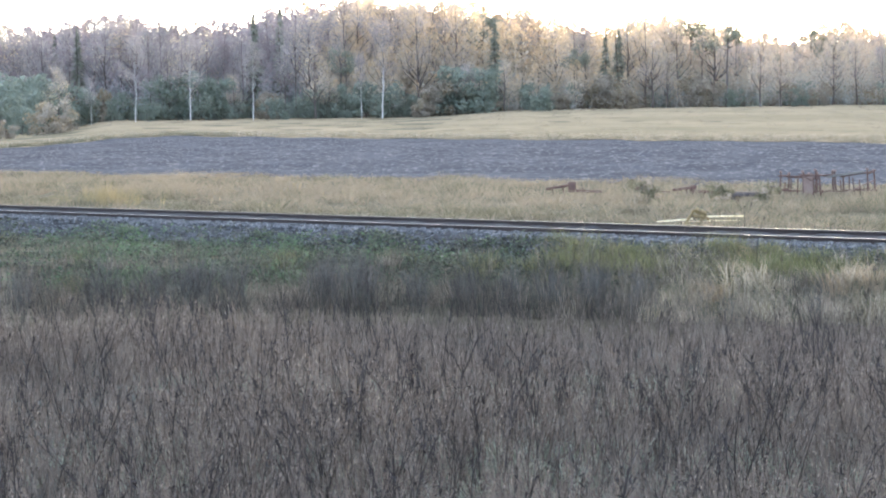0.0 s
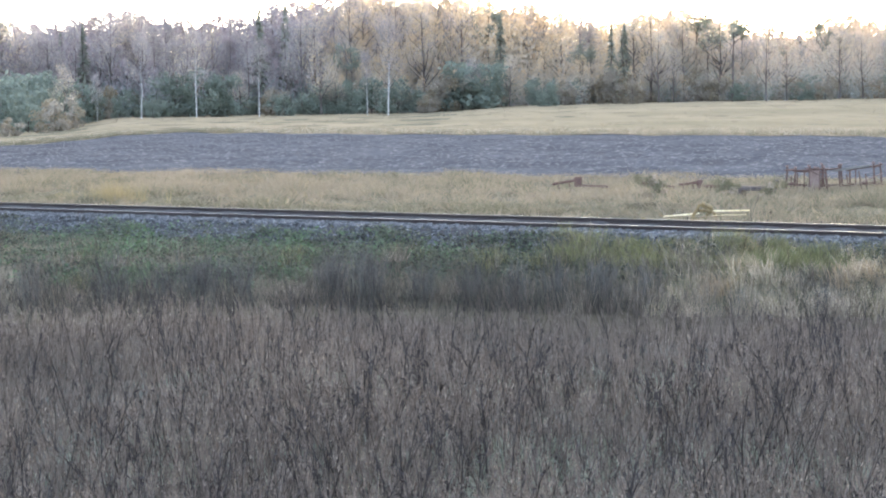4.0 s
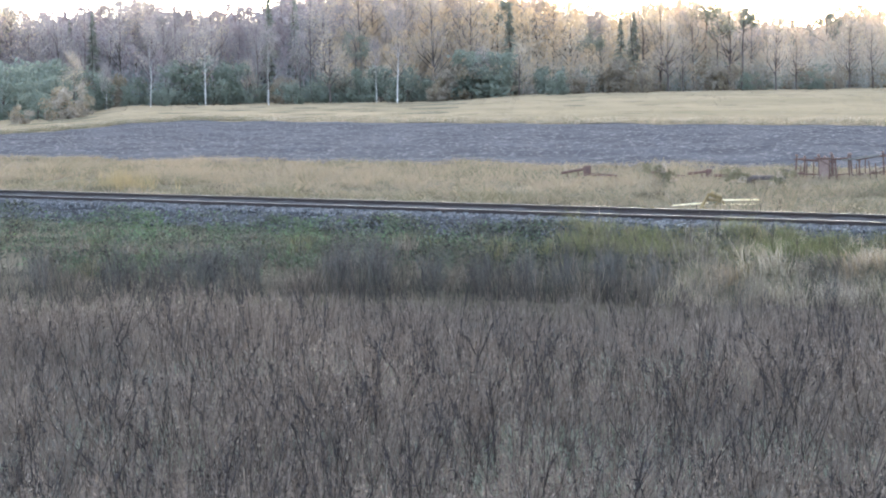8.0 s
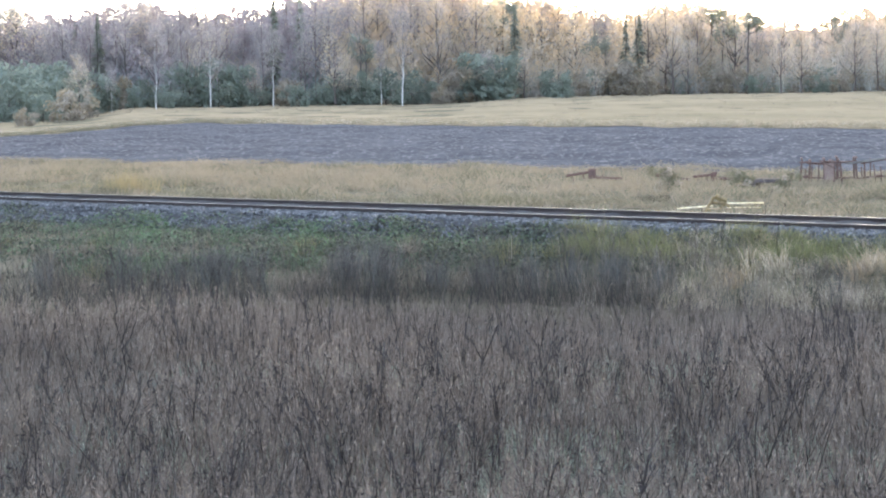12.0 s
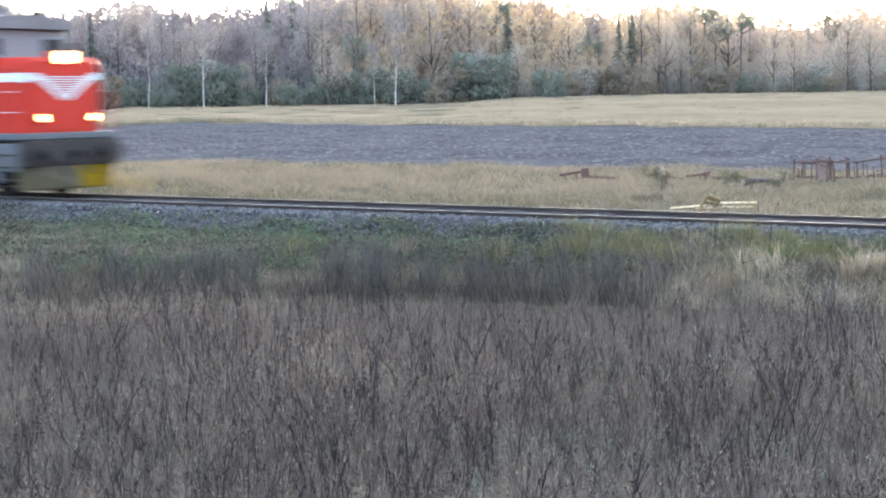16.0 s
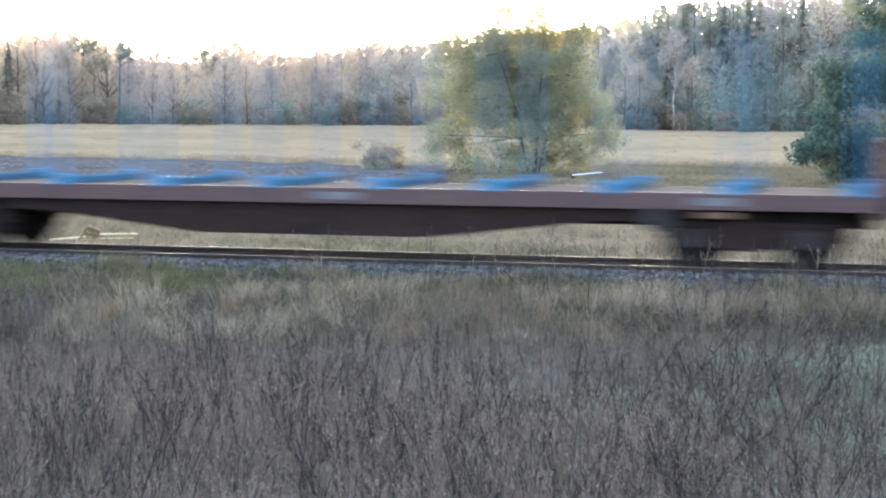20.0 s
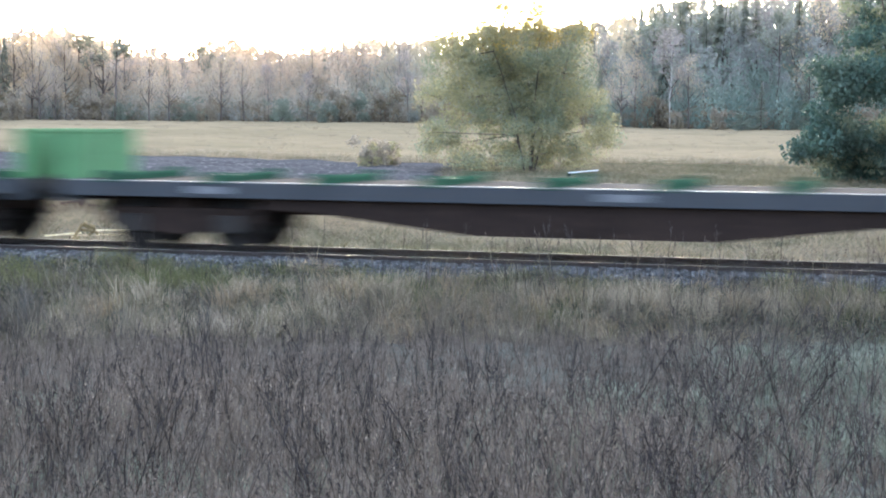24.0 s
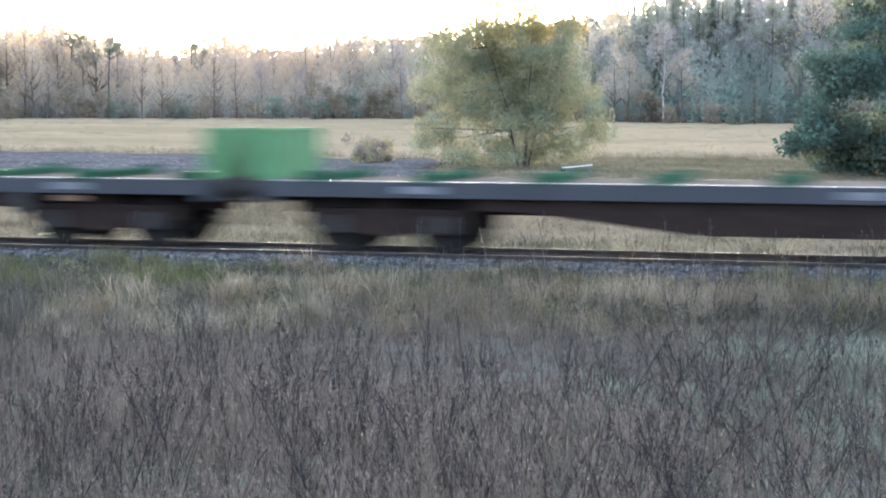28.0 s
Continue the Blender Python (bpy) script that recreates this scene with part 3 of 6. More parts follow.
def build_weeds():
    mats = [M["weed"], M["weed_pale"], M["weed_dark"]]
    for name, n, pick, lab, hs in (("dead_weeds", 27000, [0] * 8 + [1], "thick stand of dead brown-grey branching weeds", 0.82), ("dark_weeds", 5500, [2, 2, 0], "scattered taller dark dead weed stems", 1.0)):
        az, D = rng.uniform(-54, 4, n), np.sqrt(rng.uniform(8.5 ** 2, 33 ** 2, n))
        x, y = polar(az, D)
        keep = (y < weed_edge(x) + rng.normal(0.2, 0.5, n)) & (y > 5.5) & (rng.uniform(0, 1, n) < (0.35 + 0.9 * patchy(x, y, 0.9, len(name))) * (1 - 0.68 * smooth(-12, -2, az)))
        s = hs * rng.uniform(0.7, 1.12, n) * (0.8 + 0.35 * patchy(x, y, 0.7, 3)) * (0.6 - 0.26 * smooth(-14, -7, x) + (0.4 + 0.26 * smooth(-14, -7, x)) * smooth(-0.3, 6.5, weed_edge(x) - y))
        for near, branches in ((D < 19, (9, 14)), (D >= 19, (5, 8))):
            k = keep & near
            temp = [weed(np.random.default_rng(100 + j + len(name)), pick, branches) for j in range(10)]
            bake(name, temp, np.stack([x, y, ground_z(x, y), s, s], 1)[k], mats, rng, lab, "weeds", 0.15)
    # a few tall leaning stems
    temp = [weed(np.random.default_rng(700 + k), [2]) for k in range(8)]
    n = 190
    x, y = polar(rng.uniform(-52, 2, n), rng.uniform(11, 22, n))
    k = y < weed_edge(x) - 1
    s = rng.uniform(0.95, 1.3, k.sum())
    bake("tall_dead_stems", temp, np.stack([x[k], y[k], ground_z(x[k], y[k]), s * 1.3, s], 1), mats, rng, "tall leaning dead stems above the weeds", "weeds", 0.28)
    n = 140
    x, y = polar(rng.uniform(-11, 1, n), rng.uniform(12, 24, n))
    s = rng.uniform(0.8, 1.15, n)
    bake("leaning_stems", temp, np.stack([x, y, ground_z(x, y), s * 1.5, s], 1), mats, rng, "dark dead stems leaning across one another", "weeds", 0.5)
    cold = [tuft(np.random.default_rng(330 + k), 16, 0.16, 0.3, 0.018, 1, True) for k in range(5)]
    n = 5200
    b = rng.integers(0, 16, n)
    x = np.array([-1.7, -0.9, -3.3, -1.2, -14.6, -11.0, -9.6, -6.0, -3.0, -2.6, -12.4, -8.4, -0.4, -0.6, -4.2, -1.0])[b] + rng.normal(0, 0.9, n)
    y = np.array([24.3, 22.5, 20.5, 24.8, 17.2, 18.6, 14.6, 15.5, 14.2, 17.2, 13.2, 12.6, 19.5, 23.6, 18.6, 15.6])[b] + rng.normal(0, 0.7, n)
    k = (b < 4) | (b > 11) | (rng.uniform(0, 1, n) < 0.5)
    s = rng.uniform(0.7, 1.3, n)
    bake("frosted_leaves", cold, np.stack([x, y, ground_z(x, y) + 0.03, s, s], 1)[k], [M["frost_leaf"]], rng, "patches of low frosted leaves between weeds", "leaves")
    # long bare stems that lean over the rest
    wand = []
    for k in range(8):
        q, c = np.random.default_rng(760 + k), Clump()
        lean, a = q.uniform(0.15, 0.45), q.uniform(0, 2 * np.pi)
        pts = [np.array([np.cos(a) * lean * t, np.sin(a) * lean * t, t]) + q.normal(0, 0.006, 3) for t in (0, 0.3, 0.6, 0.85, 1.0)]
        for b in (0.0, np.pi / 2):
            c.strip(pts, [0.009, 0.008, 0.006, 0.004, 0.002], [np.cos(b), np.sin(b), 0], 0)
        for _ in range(7):
            i = int(q.integers(1, 4))
            g = q.uniform(0, 2 * np.pi)
            c.strip([pts[i], pts[i] + np.array([np.cos(g) * 0.4, np.sin(g) * 0.4, 1]) * q.uniform(0.08, 0.26)], [0.004, 0.002], [-np.sin(g), np.cos(g), 0], 0)
        wand.append(c.arrays())
    n = 330
    x, y = polar(rng.uniform(-52, 2, n), np.sqrt(rng.uniform(9.5 ** 2, 23 ** 2, n)))
    s = rng.uniform(0.8, 1.35, n)
    bake("leaning_stems", wand, np.stack([x, y, ground_z(x, y), s, s], 1), [M["weed_dark"]], rng, "long bare dark stems leaning over the weeds", "weeds", 0.1)
    n = 260
    x, y = polar(rng.uniform(-52, 2, n), np.sqrt(rng.uniform(9.0 ** 2, 21 ** 2, n)))
    s = rng.uniform(0.45, 0.85, n)
    bake("bleached_stems", wand, np.stack([x, y, ground_z(x, y), s * 0.8, s], 1), [M["weed_pale"]], rng, "bleached bare stems among the weeds", "weeds", 0.2)
    # low frosty growth between the stalks
    temp = [tuft(np.random.default_rng(300 + k), 12, 0.22, 0.22, 0.012, 1, True) for k in range(6)]
    n = 9000
    x, y = polar(rng.uniform(-54, 4, n), np.sqrt(rng.uniform(11 ** 2, 33 ** 2, n)))
    keep = (y < weed_edge(x) + 0.5) & (y > 6)
    x, y = x[keep], y[keep]
    s = rng.uniform(0.6, 1.4, len(x))
    bake("weed_litter", temp, np.stack([x, y, ground_z(x, y), s, s], 1), [M["weed"]], rng, "low pale withered leaves between the weed stalks", "weeds")


DARK = ((-48.6, 0.5, 0.6), (-46.0, 0.5, 0.85), (-44.6, 0.45, 0.7), (-43.3, 0.6, 1.0), (-42.0, 0.4, 0.9), (-39.2, 0.5, 1.0), (-38.0, 0.45, 0.9), (-36.3, 0.4, 0.7), (-34.6, 0.45, 0.95), (-33.2, 0.35, 0.8), (-32.0, 0.5, 1.0), (-30.6, 0.45, 1.0), (-29.2, 0.4, 0.8), (-26.3, 0.25, 0.5), (-23.7, 0.35, 1.0), (-19.2, 0.2, 0.4), (-8.2, 0.35, 0.4), (-6.2, 0.4, 0.45), (-3.8, 0.3, 0.3))     # heading, half width, strength
PALE = ((-46.9, 0.35, 1.0), (-40.4, 0.45, 1.0), (-37.0, 0.3, 0.6))
GREEN = ((-47.0, 0.8, 0.6), (-45.3, 0.7, 1.0), (-40.4, 0.6, 1.0), (-43.0, 0.5, 0.5), (-37.5, 0.5, 0.4))


def thickets(az, spots):
    """How strongly a kind of growth stands at each heading, 0 to 1."""
    return np.clip(sum(k * np.exp(-(((az - a) / w) ** 2)) for a, w, k in spots), 0, 1)


def rosette(r, n):
    """A low cushion of broad leaves."""
    c = Clump()
    for _ in range(n):
        a, d = r.uniform(0, 2 * np.pi), 0.24 * np.sqrt(r.uniform(0, 1))
        p = np.array([np.cos(a) * d, np.sin(a) * d, r.uniform(0.03, 0.20) * (1.2 - d / 0.3)])
        u = np.array([np.cos(a + r.normal(0, 0.9)), np.sin(a + r.normal(0, 0.9)), r.uniform(-0.2, 0.9)]) * r.uniform(0.018, 0.042)
        w = np.cross(u, unit(r))
        c.leaf(p, u, w / (np.linalg.norm(w) + 1e-9) * r.uniform(0.009, 0.019), int(r.uniform() < 0.4))
    return c.arrays()


def build_grass():
    straw = [tuft(np.random.default_rng(400 + k), 24, 0.38, 0.36, 0.006, 2) for k in range(8)]
    green = [tuft(np.random.default_rng(500 + k), 26, 0.36, 0.40, 0.009, 2, True) for k in range(8)]
    far = [tuft(np.random.default_rng(450 + k), 14, 0.66, 0.36, 0.017, 1, True) for k in range(8)]
    # slope between weeds and ballast: bleached tussocks, yellowing grass, green herbs, thickets of dark weeds
    def slope(count, lo, hi, f0, f1, power=1.0):
        q = rng.uniform(lo, hi, count)
        f = f0 + (f1 - f0) * rng.uniform(0, 1, count) ** power
        y0, y1 = weed_edge(q), TRACK_Y - 1.85 - 0.1 * smooth(-14, -6, q) + 0.12 * np.sin(q * 1.7)
        y = y0 + (y1 - y0) * f
        return q, y, f, np.degrees(np.arctan2(q, y))

    def plant(name, temps, x, y, keep, s, mats, label, category, tilt=0.12):
        x, y, s = x[keep], y[keep], s[keep]
        bake(name, temps, np.stack([x, y, np.maximum(ground_z(x, y), np.interp(np.abs(y - TRACK_Y), BED_E, BED_Z)), s, s], 1), [M[m] for m in mats], rng, label, category, tilt)

    x, y, f, az = slope(1150, -36, 6, 0.04, 0.95)
    pale = 0.9 * smooth(-30, -25, az) + 0.8 * (thickets(az, PALE) > 0.35) + 0.10
    dark = thickets(az, DARK) * (1 - smooth(1.2, 2.6, y - weed_edge(x)))
    spot = np.flatnonzero(rng.uniform(0, 1, len(x)) < np.clip(pale, 0, 1) * np.clip(1 - 1.2 * dark, 0, 1))
    kind = np.where(az[spot] < -30, rng.choice([1, 1, 4], len(spot)), rng.choice(5, len(spot), p=[0.46, 0.09, 0.17, 0.20, 0.08]))
    lift = rng.uniform(0.38, 1.4, len(spot)) * (1 - 0.4 * smooth(0.55, 0.9, f[spot]))
    for k, (mats, label) in enumerate(((["straw", "straw_dull"], "bleached dry grass tussocks beside the track"), (["straw_dull", "weed"], "greyed dry grass tussocks beside the track"), (["straw", "grass_dry"], "pale tussocks with green bases beside the track"), (["rusty_grass", "straw_dull"], "rust-tinged dry grass tussocks beside the track"), (["grass_dry", "weed_moss"], "dull green tussocks beside the track"))):
        i = np.repeat(spot[kind == k], 9)
        r0 = np.repeat(lift[kind == k], 9)
        plant("verge_straw", straw, x[i] + rng.normal(0, 0.16, len(i)), y[i] + rng.normal(0, 0.16, len(i)), np.ones(len(i), bool), r0 * rng.uniform(0.55, 1.1, len(i)), mats, label, "grass", 0.22)
    x, y, f, az = slope(5200, -24, 6, 0.18, 1.0)
    plant("green_herbs", [rosette(np.random.default_rng(580 + k), 20) for k in range(5)], x, y, az > -36 + rng.normal(0, 2, len(x)), rng.uniform(0.5, 1.0, len(x)), ["herb_dull", "weed_moss"], "low dark herbs and moss between the tussocks", "herbs")
    bright = 13
    q = rng.normal(0, 0.16, (bright, 2))
    plant("verge_straw", straw, -10.75 + q[:, 0], 25.2 + q[:, 1], np.ones(bright, bool), rng.uniform(0.8, 1.2, bright), ["straw_white", "straw"], "one nearly white dry tussock beside the track", "grass", 0.25)
    x, y, f, az = slope(5200, -24, 10, 0.35, 1.02)
    keep = rng.uniform(0, 1, len(x)) < smooth(0.45, 0.85, f) * smooth(-37, -30, az) * np.clip(1.7 * patchy(x, y, 0.8, 7) - 0.1, 0.12, 1) * (1 - 0.6 * smooth(-20, -12, az))
    plant("verge_grass", green, x, y, keep, rng.uniform(0.45, 1.0, len(x)) * (0.6 + 0.6 * patchy(x, y, 1.7, 3)), ["grass_dry", "grass"], "yellowing green grass along the ballast edge", "grass", 0.2)
    x, y, f, az = slope(9500, -36, -8, 0.38, 1.0)
    fresh = thickets(az, GREEN)
    keep = rng.uniform(0, 1, len(x)) < np.clip(0.5 + fresh, 0, 1) * (1 - smooth(-35, -31, az)) * smooth(0.38, 0.55, f) * np.clip(2.4 * patchy(x, y, 1.5, 4) - 0.1, 0.3, 1)
    herb = [rosette(np.random.default_rng(560 + k), 26) for k in range(7)]
    size = rng.uniform(0.6, 1.2, len(x))
    lush = rng.uniform(0, 1, len(x)) < 0.25 + 0.7 * fresh
    plant("green_herbs", herb, x, y, keep & lush, size, ["herb", "herb_dull"], "low bright green leafy herbs below the ballast", "herbs")
    plant("green_herbs", herb, x, y, keep & ~lush, size, ["herb_dull", "weed_moss"], "low dull green herbs and withered leaves below the ballast", "herbs")
    # thin dry stalks all over the slope
    thick = [tuft(np.random.default_rng(650 + k), 18, 0.66, 0.36, 0.008, 2, True) for k in range(8)]
    x, y, f, az = slope(5200, -50, 8, -0.10, 0.82, 1.3)
    keep = rng.uniform(0, 1, len(x)) < (0.75 - 0.45 * smooth(-29, -24, az)) * (1 - 0.6 * smooth(0.45, 0.75, f))
    size = rng.uniform(0.45, 1.1, len(x))
    dry = az > -30 + rng.normal(0, 2.5, len(x))
    plant("verge_weeds", thick, x, y, keep & ~dry, size, ["weed_moss", "weed"], "grey-green dead weed stalks on the slope below the track", "weeds", 0.2)
    plant("verge_weeds", thick, x, y, keep & dry, size, ["weed", "straw_dull"], "dry grey weed stalks on the slope below the track", "weeds", 0.2)
    # slender single stems standing up to the rails
    x, y, f, az = slope(420, -16, 4, 0.1, 0.85)
    plant("slender_stems", [weed(np.random.default_rng(840 + j), [0, 0, 1], (4, 7)) for j in range(8)], x, y, rng.uniform(0, 1, len(x)) < 0.25 + 0.75 * smooth(-22, -14, az), rng.uniform(0.6, 1.15, len(x)), ["weed_dark", "weed", "weed_pale"], "slender dead stems standing above the tussocks", "weeds", 0.15)
    # thickets of tall dark weeds along the foot of the slope
    stalks = [weed(np.random.default_rng(820 + j), [0, 0, 0, 1]) for j in range(10)]
    x, y, f, az = slope(18000, -34, 2, -0.05, 0.50)
    d = thickets(az, DARK)
    keep = rng.uniform(0, 1, len(x)) < np.clip((1.05 - 0.35 * smooth(-37, -35, az)) * d * (1 - smooth(0.9, 2.4, y - weed_edge(x))) * (0.55 + 0.8 * patchy(x, y, 2.3, 2)), 0.012, 1)
    plant("dark_thicket", stalks, x, y, keep, rng.uniform(0.38, 0.95, len(x)) * (0.55 + 0.55 * d) * (1 - 0.35 * smooth(-28, -25, az)) * (1 - 0.2 * smooth(-37, -35, az)), ["thicket", "weed_dark", "weed"], "thickets of tall dark dead weeds below the track", "weeds", 0.16)
    # one yellowed tussock beyond the line, and the green strip at the field's corner
    n = 46
    x, y = -46.2 + rng.normal(0, 0.75, n), 44.6 + rng.normal(0, 0.5, n)
    s = rng.uniform(0.8, 1.3, n)
    bake("yellow_tussock", far, np.stack([x, y, ground_z(x, y), s * 0.9, s * 0.95], 1), [M["straw_gold"]], rng, "yellowed tussock of tall grass", "grass")
    n = 1500
    az = rng.uniform(-53, -42, n)
    x, y = polar(az, np.interp(az, FAR_AZ, FAR_D) + rng.uniform(0.5, 9, n))
    s = rng.uniform(0.8, 1.5, n)
    bake("field_strip", far, np.stack([x, y, ground_z(x, y), s * 1.6, s * 0.4], 1), [M["grass_far"]], rng, "green grass strip along the ploughed field", "grass")
    # rough grass beyond the line, thinning with distance
    n = 30000
    az, D = rng.uniform(-56, 4, n), 34 + 100 * rng.uniform(0, 1, n) ** 0.8
    x, y = polar(az, D)
    keep = (y > TRACK_Y + 3.4) & (y < 65.5 + 1.2 * np.sin(x * 0.5) + 66 * smooth(-17.2, -15.4, az))
    x, y = x[keep], y[keep]
    g = rng.uniform(0, 1, len(x)) < 0.75 - 0.6 * smooth(33, 52, y) + 0.6 * smooth(66, 78, y) + 0.75 * (patchy(x, y, 0.35, 8) - 0.5)
    for kk, t, nm, mt, lab in ((~g, far, "rough_straw", "straw_far", "pale rough grass between track and ploughed field"), (g, far, "rough_grass", "grass_far", "green grass strip beyond the track")):
        s = rng.uniform(0.7, 1.5, kk.sum())
        bake(nm, t, np.stack([x[kk], y[kk], ground_z(x[kk], y[kk]), s * 1.5, s * (0.34 + 0.10 * smooth(45, 52, y[kk]) - 0.12 * smooth(56, 64, y[kk])) * (0.65 + 0.7 * patchy(x[kk], y[kk], 0.8, 4))], 1), [M[mt]], rng, lab, "grass")
    # dull tussocks close beyond the rails, and the overgrown hummock by the scrap
    two = [tuft(np.random.default_rng(470 + k), 14, 0.62, 0.42, 0.016, 2, True) for k in range(6)]
    n = 260
    cy = rng.uniform(36.5, 47, n)
    cx = -cy * np.tan(np.radians(rng.uniform(3, 52, n)))
    k = np.repeat(np.flatnonzero(rng.uniform(0, 1, n) < 0.35 + 0.5 * patchy(cx, cy, 0.3, 6)), 8)
    x, y = cx[k] + rng.normal(0, 0.35, len(k)), cy[k] + rng.normal(0, 0.3, len(k))
    s = rng.uniform(0.7, 1.3, len(k))
    bake("dull_tussocks", two, np.stack([x, y, ground_z(x, y), s * 0.7, s * 0.32], 1)[np.hypot(x + 22.6, y - 43.2) > 2.2], [M["grass_far"], M["weed_moss"]], rng, "dull green tussocks beyond the track", "grass")
    n = 1300
    x, y = polar(-22.6 + rng.normal(0, 1.3, n), 58.5 + rng.normal(0, 2.2, n))
    x2, y2 = polar(rng.uniform(-33, -20, 420), rng.uniform(47, 60, 420))
    x, y = np.concatenate([x, x2]), np.concatenate([y, y2])
    s = rng.uniform(0.6, 1.2, len(x)) * (0.4 + 0.9 * patchy(x, y, 0.9, 11))
    keep = (y > TRACK_Y + 5) & (y < 64)
    bake("scrap_hummock", two, np.stack([x, y, ground_z(x, y), s * 0.9, s * 0.5], 1)[keep], [M["grass_far"], M["straw_far"]], rng, "overgrown grassy hummock beside the scrap iron", "grass")
    # ragged fringe along the meadow
    n = 8500
    az = rng.uniform(-60, 6, n)
    D = np.interp(az, FAR_AZ, FAR_D) + np.where(rng.uniform(0, 1, n) < 0.5, np.abs(rng.normal(0, 6, n)), rng.uniform(0, 130, n))
    x, y = polar(az, D)
    s = rng.uniform(0.6, 1.7, n)
    edge = D - np.interp(az, FAR_AZ, FAR_D) < 14
    bake("meadow_fringe", two, np.stack([x, y, ground_z(x, y), s * 1.6, s * 0.62], 1)[edge], [M["grass_far"], M["straw_dull"]], rng, "rough dull grass fringe between plough and meadow", "grass")
    bake("meadow_fringe", two, np.stack([x, y, ground_z(x, y), s * 1.6, s * 0.4], 1)[~edge], [M["straw_far"], M["straw_far"]], rng, "scattered uncut grass in the pale meadow", "grass")


build_land()
build_track()


# ---- trees ----
def trunk_bm(r, h, r0, limbs, start, up=0.55, bend=0.04, n=7):
    bm = bmesh.new()
    pts, p = [], Vector((0, 0, -0.3))
    k = 6
    for i in range(k + 1):
        pts.append(p.copy())
        p = p + Vector((r.normal(0, bend) * h / k, r.normal(0, bend) * h / k, (h + 0.3) / k))
    for i in range(k):
        tube(pts[i], pts[i + 1], r0 * (1 - i / k) + 0.02, r0 * (1 - (i + 1) / k) + 0.015, n, bm, caps=(i in (0, k - 1)))
    tips = []
    lb = bmesh.new()
    for _ in range(limbs):
        f = r.uniform(start, 0.95)
        i = min(int(f * k), k - 1)
        q = pts[i].lerp(pts[i + 1], f * k - i)
        a, l = r.uniform(0, 2 * np.pi), h * r.uniform(0.16, 0.3) * (1.25 - f)
        m = q + Vector((math.cos(a), math.sin(a), up)).normalized() * l
        e = m + Vector((math.cos(a) * 0.5, math.sin(a) * 0.5, up * 1.6)).normalized() * l * 0.6
        rr = r0 * (1 - f) * 0.5 + 0.015
        tube(q, m, rr, rr * 0.6, 5, lb, caps=False)
        tube(m, e, rr * 0.6, rr * 0.2, 5, lb, caps=False)
        tips += [m, e, m.lerp(e, 0.5)]
    return bm, pts, tips, lb


def unit(r):
    d = r.normal(0, 1, 3)
    return d / np.linalg.norm(d)


def leaves(c, r, centre, radius, n, size, mat=0, droop=0.0):
    for _ in range(n):
        p = np.asarray(centre) + unit(r) * np.asarray(radius) * r.uniform(0.15, 1.0) ** 0.6
        u = unit(r) * size * r.uniform(0.6, 1.3)
        u[2] -= droop * size
        w = np.cross(u, unit(r))
        w = w / (np.linalg.norm(w) + 1e-9) * size * r.uniform(0.35, 0.7)
        c.leaf(p, u, w, mat)


def twigs(c, r, tips, n, l, w, mat=0, rise=0.8):
    for _ in range(n):
        p = np.asarray(tips[int(r.integers(0, len(tips)))], float)
        a = r.uniform(0, 2 * np.pi)
        d = np.array([np.cos(a), np.sin(a), rise * r.uniform(0.2, 1.6)])
        d /= np.linalg.norm(d)
        q = p + d * l * r.uniform(0.4, 1.1)
        q2 = q + (d + [0, 0, 0.3]) * l * 0.5
        c.strip([p, q, q2], [w, w * 0.7, w * 0.2], unit(r), mat)


